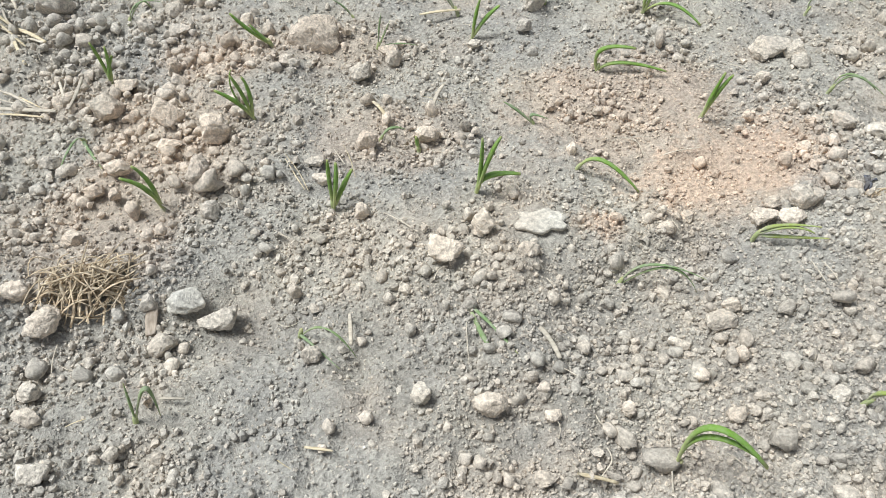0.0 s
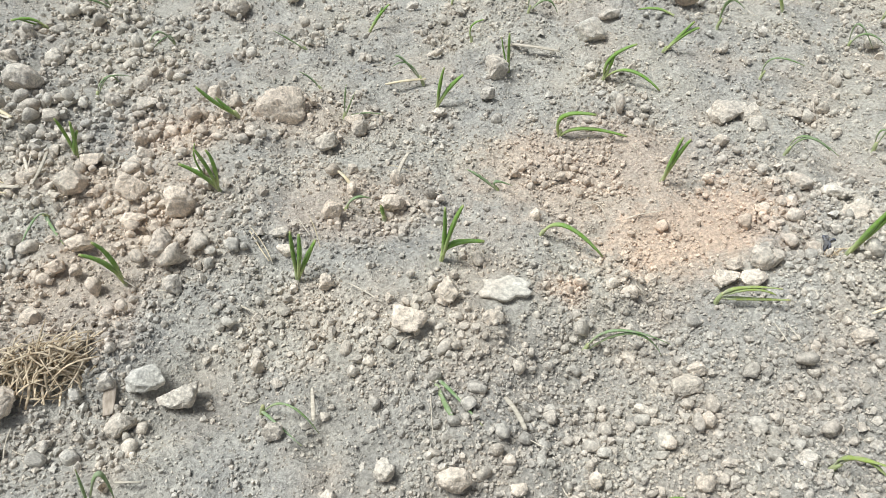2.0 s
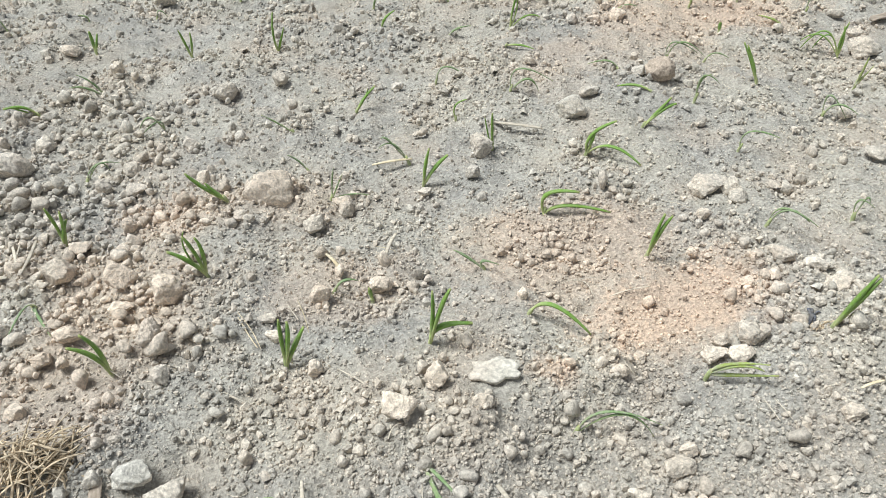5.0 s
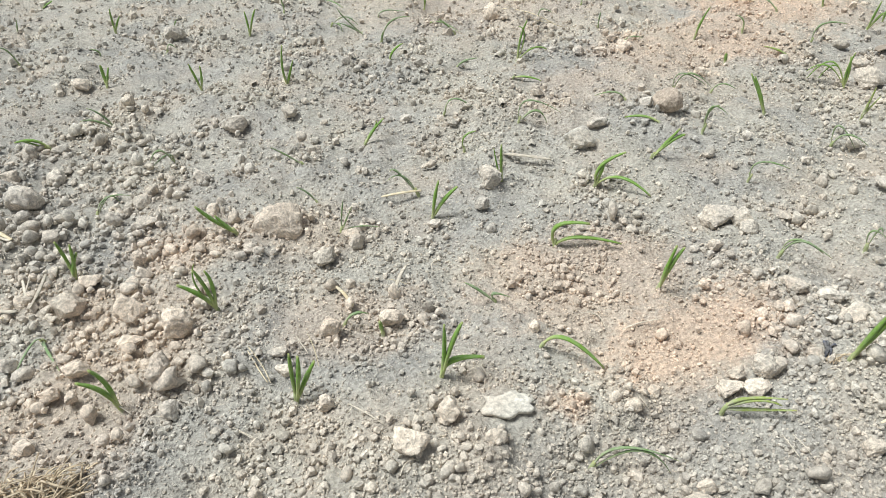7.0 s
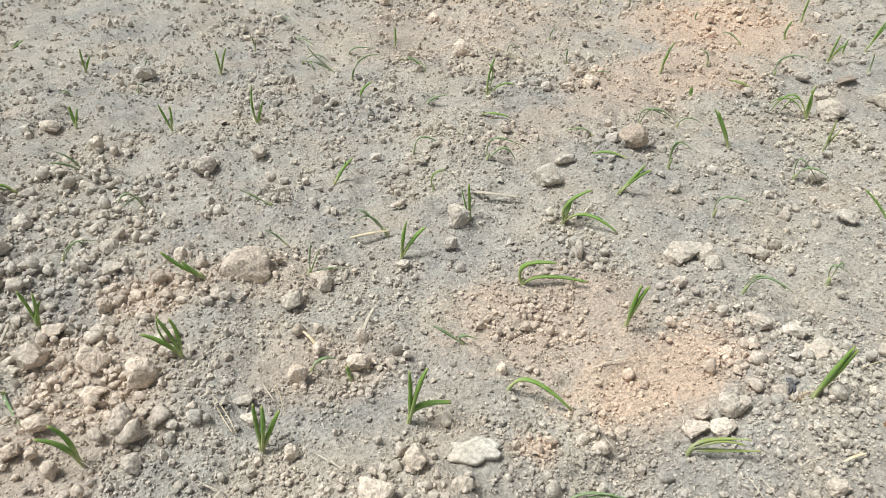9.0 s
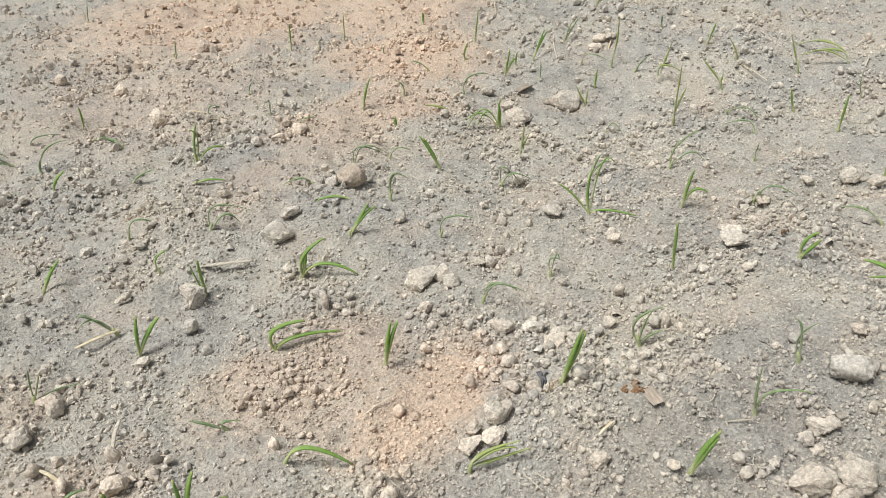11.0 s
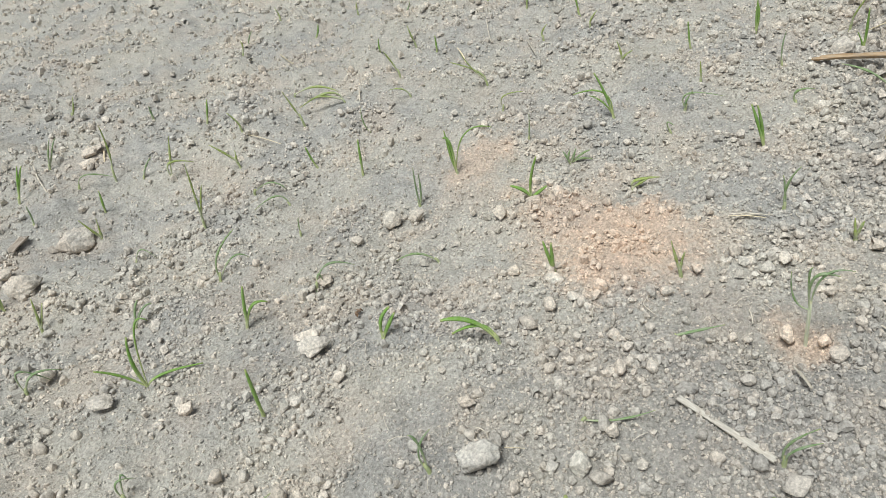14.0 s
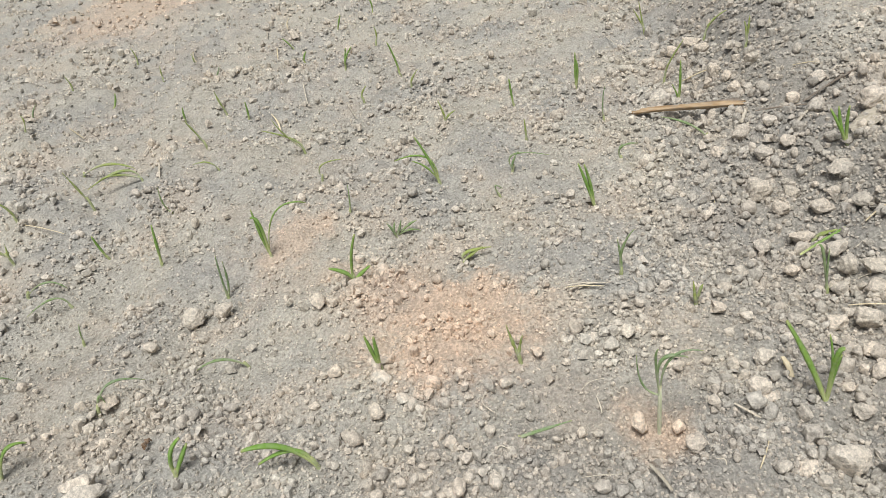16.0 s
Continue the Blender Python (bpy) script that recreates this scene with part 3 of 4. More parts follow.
clod(1.321, -0.715, 27, 19, -79)
clod(1.306, -0.756, 35, 23, -79)
clod(1.348, -0.734, 24, 20, -79)
clod(1.35, -0.791, 36, 20, -79)
clod(1.162, -0.766, 27, 21, -79)
clod(1.175, -0.747, 24, 24, -79)
clod(1.202, -0.698, 21, 15, -79)
clod(1.262, -0.683, 26, 19, -79)
clod(1.268, -0.728, 30, 19, -79)
clod(1.268, -0.79, 30, 22, -79)
clod(1.421, -0.799, 25, 17, -79)
clod(1.318, -0.627, 19, 14, -79)
clod(1.128, -0.634, 16, 13, -79)
clod(1.103, -0.612, 14, 11, -79)
clod(1.045, -0.552, 15, 13, -79)
clod(1.472, -0.669, 26, 17, -79)
clod(1.553, -0.659, 23, 18, -79)
clod(1.506, -0.744, 25, 20, -79)
clod(1.457, -0.754, 26, 19, -79)
clod(1.666, -0.73, 25, 20, -79)
clod(1.872, -0.712, 28, 28, -79)
clod(1.707, -0.763, 26, 20, -79)
clod(1.928, -0.701, 35, 21, -79)
clod(1.914, -0.668, 29, 23, -79)
clod(1.552, -0.784, 23, 20, -79)
clod(1.565, -0.823, 28, 19, -79)
clod(1.444, -0.851, 52, 30, -79)
clod(1.213, -0.747, 29, 21, -79)
clod(1.205, -0.644, 19, 15, -79)
clod(1.017, -0.726, 24, 18, -79)
clod(0.979, -0.701, 23, 16, -79)
clod(1.079, -0.66, 17, 14, -79)
clod(1.125, -0.758, 23, 17, -79)
clod(1.05, -0.728, 19, 14, -79)
clod(1.009, -0.697, 15, 12, -79)
clod(0.981, -0.567, 12, 10, -79)
clod(1.007, -0.592, 14, 11, -79)
clod(0.901, 0.017, 37, 25, -79)
clod(0.96, -0.455, 12, 14, -79)
clod(0.956, -0.373, 13, 13, -79)
clod(1.069, -0.414, 15, 15, -79)
clod(1.02, -0.386, 17, 14, -79)
clod(0.899, -0.357, 14, 15, -79)
clod(0.893, -0.382, 14, 14, -79)


# ---- onion seedlings ----
def tube(points, radii, sides=8, squash=0.75, groove=0.0):
    """Corners, faces and how far along each corner lies, for a tapering tube along the points."""
    points, radii = np.asarray(points, float), np.asarray(radii, float)
    ahead = np.gradient(points, axis=0)
    ahead /= np.linalg.norm(ahead, axis=1, keepdims=True) + 1e-9
    flat = points[-1] - points[0]
    side = np.cross((0, 0, 1), flat)
    side = np.cross((0, 1, 0), flat) if np.linalg.norm(side) < 1e-4 else side
    side /= np.linalg.norm(side)
    verts, along = [], []
    for k, (p, a, r) in enumerate(zip(points, ahead, radii)):
        s = side - a * (side @ a)
        s /= np.linalg.norm(s) + 1e-9
        u = np.cross(a, s)
        for j in range(sides):
            w = 2 * math.pi * j / sides
            dent = 1 - groove * max(0, math.sin(w)) ** 4
            verts.append(p + s * (r * math.cos(w)) + u * (r * squash * dent * math.sin(w)))
            along.append(k / (len(points) - 1))
    faces = [(k * sides + j, k * sides + (j + 1) % sides, (k + 1) * sides + (j + 1) % sides, (k + 1) * sides + j)
             for k in range(len(points) - 1) for j in range(sides)]
    for k in (0, len(points) - 1):
        middle = len(verts)
        verts.append(points[k] + (0 if k == 0 else 0.0004) * ahead[k])
        along.append(k / (len(points) - 1))
        ring = [k * sides + j for j in range(sides)]
        faces += [(ring[j], ring[j + 1], ring[(j + 2) % sides], middle) for j in range(0, sides, 2)]
    return verts, faces, along


LABELS = {FRESH.name: "fresh green onion seedling with clipped upright leaves in dry soil",
          DUSTY.name: "dusty grey-green onion seedling with limp arching leaves in dry soil",
          PALE.name: "pale yellow-green onion seedling with weak leaves in dry soil"}
HALF_WIDTH = {FRESH.name: 2.9, DUSTY.name: 1.9, PALE.name: 2.2}
LEAF_RNG = np.random.default_rng(11)


def seedling(x, y, material, *leaves, shaft=0.0):
    """An onion seedling. Leaves: the way it points, then reach and rise of its middle and of its tip in millimetres, and its half width."""
    foot = Vector((x, y, float(height(x, y)) + 0.001))
    plant = tagged(new("onion_seedling"), LABELS[material.name], "onion seedling", "onion seedlings in the field")
    plant.location = foot
    first = leaves[0]
    lean = Vector((math.cos(radians(first[0])), math.sin(radians(first[0])), 0)) * np.clip(first[1], -6, 6) * 0.0006
    tall = min(0.013, max(0.004, first[2] * 0.0004))
    tall = shaft or (min(0.03, first[4] * 0.00035) if material is PALE and first[4] > 30 else tall)
    thick = 0.0026 if len(first) < 6 else 0.0016 + 0.0004 * first[5]
    rows = [Vector((0, 0, -0.008)), Vector((0, 0, 0.0)), lean * 0.5 + Vector((0, 0, tall * 0.55)), lean + Vector((0, 0, tall))]
    v, f, a = tube(rows, [thick * 0.9, thick, thick * 0.95, thick * 0.7], 8, 0.9)
    part("stem", mesh_of("stem", v, f, BLEACHED if shaft else STEM, along=a), plant, "pale whitish green stem")
    for way, mid_reach, mid_rise, reach, rise, *half in leaves:
        half = (half[0] * 1.15 if half else HALF_WIDTH[material.name] * (0.72 if rise < mid_rise and material is not PALE else 1.0) * (1.0 if material is FRESH else np.interp(math.hypot(x - 0.1, y + 0.5), (0.7, 1.2), (0.8, 1.2)))) * 0.001
        d = Vector((math.cos(radians(way)), math.sin(radians(way)), 0))
        side = Vector((-d.y, d.x, 0)) * LEAF_RNG.uniform(-0.002, 0.002)
        start = lean * 0.3 + Vector((0, 0, shaft * 0.8 or (tall * 0.5 if material is PALE else min(0.002, tall * 0.3))))
        middle, tip = d * mid_reach * 0.001 + Vector((0, 0, mid_rise * 0.001)) + side, d * reach * 0.001 + Vector((0, 0, rise * 0.001))
        bow = middle * 2 - (start + tip) * 0.5
        steps = np.linspace(0, 1, 15)
        line = [start * (1 - s) ** 2 + bow * 2 * s * (1 - s) + tip * s * s for s in steps]
        crinkle = np.interp(steps, np.linspace(0, 1, 6), LEAF_RNG.uniform(0.86, 1.12, 6)) if material is FRESH else np.interp(steps, np.linspace(0, 1, 8), LEAF_RNG.uniform(0.72, 1.2, 8))
        width = crinkle * half * (0.85 + 0.4 * np.sin(np.pi * np.clip(steps, 0, 1))) * (1 - (0.25 if material is FRESH else 0.55) * np.clip((steps - 0.55) / 0.45, 0, 1) ** 1.6)
        v, f, a = tube(line, width, 8, 0.7, 0.35)
        part("leaf", mesh_of("leaf", v, f, material, along=a), plant)
    return plant


seedling(-0.256, 0.237, FRESH, (-157, 2, 31, 6, 56), (23, 4, 25, 7, 47), (23, 1, 17, 11, 34))
seedling(-0.083, 0.138, FRESH, (-167, 13, 24, 32, 45), (-167, 5, 32, 13, 59), (13, 2, 34, -2, 54), (-167, 14, 38, 10, 65, 1.2))
seedling(-0.262, 0.125, DUSTY, (-105, 20, 13, 58, 1), (-61, 16, 4, 73, 11))
seedling(-0.163, 0.012, FRESH, (-157, 9, 30, 26, 50), (-157, 3, 34, 12, 58))
seedling(0.001, -0.006, FRESH, (8, 1, 34, 3, 61), (8, 7, 36, 10, 56), (8, 12, 24, 24, 45))
seedling(0.056, 0.275, DUSTY, (1, 4, 27, 9, 49), (1, 23, 7, 49, 1), (1, 8, 19, 18, 37, 1.2))
seedling(-0.071, 0.280, FRESH, (-170, 22, 25, 39, 50), (-170, 10, 15, 20, 32))
seedling(0.140, -0.008, FRESH, (-7, 5, 35, 7, 70), (-7, 12, 45, 24, 72), (-7, 11, 24, 43, 27))
seedling(0.304, 0.175, FRESH, (-18, 3, 30, 40, 35), (-18, 26, 17, 77, 9))
seedling(0.394, 0.079, FRESH, (-27, 6, 30, 13, 59), (-27, 11, 35, 21, 58))
seedling(0.246, 0.016, FRESH, (-35, 25, 20, 65, -5))
seedling(0.217, 0.091, DUSTY, (167, 19, 21, 34, 30, 1.5), (-13, -4, 15, 14, 10, 1.5))
seedling(0.385, -0.095, PALE, (-34, 16, 25, 49, 37), (-34, 21, 13, 58, 27, 1.5), (-34, 25, 28, 46, 28))
seedling(0.550, 0.108, DUSTY, (-36, 14, 28, 53, 13), (-36, 17, 27, 43, 17, 1.6))
seedling(0.253, -0.122, DUSTY, (-23, 24, 37, 72, 31), (-22, 38, 37, 67, 13))
seedling(0.243, -0.307, FRESH, (-35, 12, 68, 53, 48, 2.0), (-35, 11, 55, 47, 55, 1.6))
seedling(0.116, -0.149, DUSTY, (-62, 16, 6, 66, 11), (-77, 34, 9, 63, 12, 1.6))
seedling(-0.029, -0.150, DUSTY, (-35, 33, 32, 59, 9), (-51, 14, 11, 54, 8))
seedling(-0.151, -0.223, DUSTY, (35, 3, 21, 7, 47), (9, 19, 39, 19, 2, 1.4))
seedling(0.051, 0.094, DUSTY, (2, 12, 16, 28, 11, 1.4))
seedling(0.091, 0.079, FRESH, (179, 1, 9, 2, 16))
seedling(0.394, -0.279, PALE, (-49, 7, 24, 33, 35), (-49, 13, 27, 32, 23, 1.5))
seedling(0.280, 0.355, FRESH, (168, 0, 31, -1, 59), (168, 5, 27, 9, 54, 1.2))
seedling(0.399, 0.311, FRESH, (-20, 6, 31, 37, 53), (-42, 35, 23, 77, 6), (-20, 8, 27, 11, 40))
seedling(0.493, 0.351, FRESH, (-24, 17, 24, 33, 48), (-24, 24, 29, 41, 40))
seedling(0.174, 0.283, FRESH, (-5, 4, 28, 11, 55), (-5, 16, 27, 34, 44))
seedling(0.163, 0.338, DUSTY, (176, 18, 31, 39, 28), (176, 23, 36, 34, 42, 1.4))
seedling(0.102, 0.505, FRESH, (0, 14, 23, 33, 41), (0, 16, 23, 22, 38, 1.5))
seedling(0.246, 0.453, FRESH, (-9, 0, 24, 18, 34, 1.5))
seedling(0.233, 0.564, DUSTY, (-3, 15, 28, 46, 12, 1.6))
seedling(0.336, 0.488, DUSTY, (-13, 13, 37, 64, 17), (-15, 26, 23, 43, 2, 1.6))
seedling(0.536, 0.427, FRESH, (155, 25, 10, 52, 6))
seedling(0.593, 0.406, DUSTY, (-28, 7, 39, 31, 30), (-28, 4, 30, 18, 43))
seedling(0.725, 0.469, FRESH, (148, 13, 32, 29, 63), (148, 9, 28, 23, 59))
seedling(0.780, 0.372, DUSTY, (-37, 4, 38, 33, 6), (-37, 17, 27, 49, 14))
seedling(0.948, 0.597, FRESH, (143, 2, 31, -4, 65), (-37, 2, 32, -1, 57), (149, 28, 46, 62, 12, 1.6), (140, 22, 38, 46, 4, 1.5), (156, 34, 40, 66, 28, 1.4))
seedling(0.605, 0.548, DUSTY, (-25, 10, 35, 50, 18), (-25, 22, 36, 60, 14))
seedling(0.699, 0.598, DUSTY, (-28, 16, 19, 40, 11))
seedling(0.516, 0.516, DUSTY, (158, 18, 16, 49, 8))
seedling(0.368, 0.661, FRESH, (-22, 24, 3, 49, -3))
seedling(0.597, 0.273, DUSTY, (-32, 9, 29, 47, 27, 1.4))
seedling(-0.016, 0.760, FRESH, (-175, 4, 35, -2, 73), (5, 5, 17, 16, 44))
seedling(-0.175, 0.819, FRESH, (-169, 6, 27, 12, 53), (11, 4, 25, 6, 46))
seedling(-0.352, 0.871, FRESH, (-162, 0, 23, 0, 43), (18, 6, 21, 12, 36))
seedling(-0.401, 1.198, FRESH, (16, 0, 29, 2, 54), (16, 8, 20, 18, 35))
seedling(-0.099, 1.063, FRESH, (-173, 0, 28, 2, 53), (7, 10, 33, 21, 55))
seedling(-0.029, 1.163, DUSTY, (-176, -1, 19, 5, 39))
seedling(-0.297, 0.673, DUSTY, (-162, 13, 31, 33, 50), (-162, 24, 24, 48, 31))
seedling(-0.389, 0.626, FRESH, (-157, 18, 21, 45, 27), (-157, 23, 18, 37, 28, 1.5))
seedling(-0.553, 1.036, DUSTY, (-157, 12, 39, 29, 52))
seedling(-0.181, 0.524, DUSTY, (-165, 17, 29, 35, 15, 1.6), (-163, 8, 19, 36, 4, 1.4))
seedling(0.012, 0.448, DUSTY, (-175, 21, 21, 41, 38, 1.4))
seedling(0.030, 0.347, DUSTY, (-176, 12, 20, 25, 32, 1.4))
seedling(-0.262, 0.375, DUSTY, (22, 18, 24, 49, 17), (22, 22, 25, 33, 12, 1.4))
seedling(0.170, 0.806, FRESH, (-3, 7, 21, 27, 36))
seedling(0.286, 0.765, DUSTY, (-8, 16, 14, 42, 19))
seedling(0.165, 0.921, DUSTY, (-3, 21, 38, 60, 45), (-3, 2, 11, 6, 22))
seedling(0.136, 1.001, DUSTY, (179, 26, 21, 50, 32), (179, 35, 40, 49, 64, 1.5))
seedling(0.400, 0.767, FRESH, (-13, 7, 43, 19, 77), (-13, 14, 48, 4, 67, 1.5), (-13, 29, 26, 55, 23))
seedling(0.311, 0.909, DUSTY, (172, 16, 21, 31, 33))
seedling(0.276, 1.120, FRESH, (-6, 3, 25, 4, 47))
seedling(0.496, 0.977, DUSTY, (-15, 6, 24, 29, 17))
seedling(0.763, 0.811, FRESH, (-26, 7, 29, 21, 62))
seedling(0.778, 0.708, FRESH, (151, 0, 10, 0, 19))
seedling(0.870, 0.827, DUSTY, (150, 1, 23, 15, 33))
seedling(0.970, 0.751, DUSTY, (-34, 12, 38, 54, 44))
seedling(0.905, 0.707, PALE, (147, 18, 17, 48, 23))
seedling(0.980, 0.900, DUSTY, (148, 20, 20, 39, 23))
seedling(1.073, 0.888, FRESH, (-35, -1, 18, 8, 39))
seedling(1.169, 0.826, FRESH, (-38, 1, 18, 5, 35))
seedling(0.589, 0.872, DUSTY, (-19, 1, 19, 4, 34))
seedling(0.608, 1.045, DUSTY, (-18, 5, 18, 17, 30))
seedling(0.618, 0.806, DUSTY, (-21, 15, 11, 36, 8))
seedling(-0.629, 1.268, DUSTY, (22, 3, 14, 7, 29))
seedling(-0.625, 1.446, FRESH, (20, 13, 8, 29, 15))
seedling(-0.277, 1.201, DUSTY, (12, 5, 9, 11, 17))
seedling(-0.395, 1.027, DUSTY, (-162, 1, 15, 15, 22))
seedling(-0.262, 1.013, DUSTY, (13, 8, 16, 21, 2))
seedling(1.168, 0.359, PALE, (-48, 4, 63, 8, 119), (-48, 8, 45, 20, 76))
seedling(1.167, 0.980, FRESH, (-32, 4, 30, 12, 77))
seedling(1.229, 0.835, FRESH, (-36, 14, 38, 27, 70), (-36, 16, 37, 34, 67))
seedling(1.152, 0.721, DUSTY, (-36, 3, 21, 4, 43))
seedling(0.923, 0.502, PALE, (-34, 4, 30, 9, 61), (-34, 7, 23, 19, 47))
seedling(1.149, 0.569, PALE, (140, 8, 25, 22, 55), (-40, 0, 19, 4, 47))
seedling(1.226, 0.627, FRESH, (-41, 3, 25, 6, 47))
seedling(1.372, 0.415, PALE, (128, 15, 30, 39, 58), (128, 1, 19, -1, 34))
seedling(1.324, 0.539, PALE, (-46, 8, 34, 49, 20), (-46, 14, 50, 24, 84))
seedling(1.277, 0.724, DUSTY, (-56, 22, 26, 73, 4))
seedling(1.323, 0.604, DUSTY, (-45, 11, 21, 27, 36))
seedling(1.046, 0.254, DUSTY, (-47, 8, 39, 44, 73), (-47, 29, 31, 51, 19))
seedling(0.926, 0.126, FRESH, (-48, 6, 32, 13, 62), (-48, 15, 29, 35, 27, 1.8))
seedling(1.031, 0.081, DUSTY, (-55, 22, 32, 59, 20), (-55, 8, 22, 12, 6))
seedling(0.930, 0.323, DUSTY, (-40, 10, 30, 19, 43), (-40, 17, 26, 33, 29))
seedling(1.264, 0.316, DUSTY, (-82, 36, 20, 61, 5))
seedling(1.326, 0.135, FRESH, (-61, 3, 35, 6, 66))
seedling(1.498, 0.560, FRESH, (-50, 8, 26, 15, 49))
seedling(1.604, 0.407, PALE, (-93, 58, 24, 108, 12))
seedling(1.533, 0.953, PALE, (-42, 10, 23, 20, 51))
seedling(1.329, 0.839, DUSTY, (-39, 9, 29, 23, 58), (-39, 24, 43, 36, 57))
seedling(1.247, 0.238, DUSTY, (124, 17, 27, 58, 14))
seedling(0.807, 0.193, FRESH, (136, 4, 42, -3, 78), (-44, 14, 83, 32, 89, 1.3), (136, 21, 31, 44, 53, 1.6), (-47, 20, 12, 67, 4, 1.4))
seedling(1.106, 0.785, FRESH, (-37, 7, 32, 14, 61), (-37, 17, 32, 26, 38))
seedling(1.325, 0.677, PALE, (-45, 10, 59, 13, 113))
seedling(1.458, 0.450, PALE, (126, 3, 23, 17, 48))
seedling(1.373, 0.249, FRESH, (122, 7, 24, 11, 46))
seedling(1.496, 0.332, PALE, (122, 11, 43, 23, 80))
seedling(0.071, 1.057, DUSTY, (-16, 31, 19, 58, 1), (-61, 31, 12, 44, -1))
seedling(0.169, 1.068, DUSTY, (-1, 16, 20, 61, 12))
seedling(0.276, 1.019, DUSTY, (-62, 40, 13, 100, 7))
seedling(0.106, 1.769, DUSTY, (-179, 6, 23, 21, 38))
seedling(0.056, 1.225, DUSTY, (-61, 46, 7, 91, 3))
seedling(0.025, 1.442, DUSTY, (-65, 9, 6, 101, 0))
seedling(0.778, 0.011, FRESH, (129, 0, 36, -1, 73))
seedling(1.093, -0.081, DUSTY, (114, 26, 21, 55, 16, 1.5))
seedling(0.920, -0.071, FRESH, (-61, 2, 26, 16, 44), (-61, 8, 15, 20, 34))
seedling(1.516, 0.709, DUSTY, (131, 0, 20, 0, 36))
seedling(1.566, 0.272, PALE, (119, 28, 26, 89, 10), (119, 37, 22, 67, 20))
seedling(1.469, 0.177, DUSTY, (117, 10, 26, 9, 55, 1.5))
seedling(1.172, 0.183, DUSTY, (-56, 2, 21, 5, 32, 1.5))
seedling(0.634, -0.071, DUSTY, (-49, -6, 33, 25, 57), (-49, 3, 30, 11, 48), (-49, 10, 15, 24, 25, 1.2))
seedling(0.653, 0.101, DUSTY, (-40, 0, 26, 18, 22), (-40, 7, 31, 12, 24))
seedling(0.732, -0.198, DUSTY, (-63, -5, 29, 10, 54), (117, 3, 37, 10, 53, 1.5))
seedling(0.644, -0.213, DUSTY, (120, 2, 33, 1, 62, 1.6), (-60, 10, 33, 44, 44))
seedling(0.531, -0.229, FRESH, (-55, 8, 31, 20, 59), (-55, 10, 29, 19, 52))
seedling(0.513, -0.079, FRESH, (-41, 8, 31, 20, 70), (-41, 13, 37, 23, 67))
seedling(1.098, 0.462, DUSTY, (-72, 17, 27, 39, 6, 1.0))
seedling(0.806, 1.262, FRESH, (-21, 3, 35, 6, 65))
seedling(0.935, 1.222, PALE, (-25, 3, 38, 7, 80))
seedling(0.848, 1.187, DUSTY, (-23, 3, 16, 6, 34))
seedling(0.470, 2.023, DUSTY, (-8, 7, 33, 16, 64))
seedling(1.132, 1.156, FRESH, (149, 0, 14, 0, 29))
seedling(0.562, 1.422, DUSTY, (-13, 4, 21, 8, 41))
seedling(0.953, 1.051, DUSTY, (152, 1, 14, -3, 23))
seedling(1.242, 0.001, DUSTY, (115, 1, 30, -1, 69), (-65, 5, 24, 7, 58))
seedling(1.323, -0.037, FRESH, (111, 5, 31, 9, 76), (111, 3, 52, 13, 64), (-69, 21, 64, 65, 68, 1.3))
seedling(1.240, -0.177, FRESH, (-74, 3, 34, 14, 69), (106, 7, 17, 27, 28), (-74, 11, 10, 25, 20))
seedling(1.369, -0.212, DUSTY, (102, 7, 15, 12, 25), (-78, 5, 16, 9, 28), (-81, 17, 9, 34, 6), (-78, 16, 15, 30, 22), (102, 4, 13, 0, 26))
seedling(1.283, -0.316, PALE, (-83, 5, 15, 38, 19), (-83, 10, 11, 27, 21))
seedling(1.472, -0.266, FRESH, (98, 11, 41, 28, 81), (98, 15, 27, 37, 43, 1.5), (98, 15, 46, 63, 47, 1.5))
seedling(1.481, -0.376, DUSTY, (-87, 4, 27, 56, 21), (-87, 1, 14, 11, 32))
seedling(1.376, -0.492, FRESH, (87, 10, 38, 21, 71), (87, 5, 34, 13, 69))
seedling(1.212, -0.512, DUSTY, (-94, 1, 36, 15, 64), (86, 0, 24, 4, 51))
seedling(1.061, -0.248, FRESH, (104, 5, 24, 10, 46), (104, 1, 23, 1, 42))
seedling(1.057, -0.398, PALE, (93, 5, 24, 11, 51), (93, 0, 20, -4, 36))
seedling(0.927, -0.212, FRESH, (110, 26, 34, 60, 43), (110, 17, 26, 50, 22))
seedling(0.952, -0.396, DUSTY, (-86, 19, 8, 51, 19, 1.4))
seedling(0.668, -0.353, FRESH, (103, 5, 60, 10, 108, 3.4), (103, 10, 38, 23, 74, 1.5))
seedling(0.690, -0.512, FRESH, (80, 16, 48, 30, 91, 3.4), (-100, 0, 54, -2, 99, 2.6))
seedling(0.802, -0.499, DUSTY, (-96, 1, 26, 23, 52), (-96, 6, 21, 27, 36))
seedling(0.813, -0.325, DUSTY, (-77, 32, 1, 67, 9, 1.0))
seedling(1.439, 1.117, DUSTY, (-36, 0, 14, 1, 35))
seedling(1.796, -0.482, FRESH, (89, 1, 32, 0, 67), (-91, 3, 32, 0, 58))
seedling(1.761, -0.369, FRESH, (94, 3, 27, 5, 54))
seedling(1.607, -0.394, PALE, (93, 0, 20, 1, 40))
seedling(1.672, -0.254, PALE, (99, 1, 27, 8, 51), (-81, 5, 20, 19, 29))
seedling(2.113, -0.638, PALE, (84, 6, 37, 12, 73), (84, 9, 31, 23, 56))
seedling(1.915, -0.724, PALE, (-101, 13, 37, 37, 56), (-101, 9, 32, 27, 49))
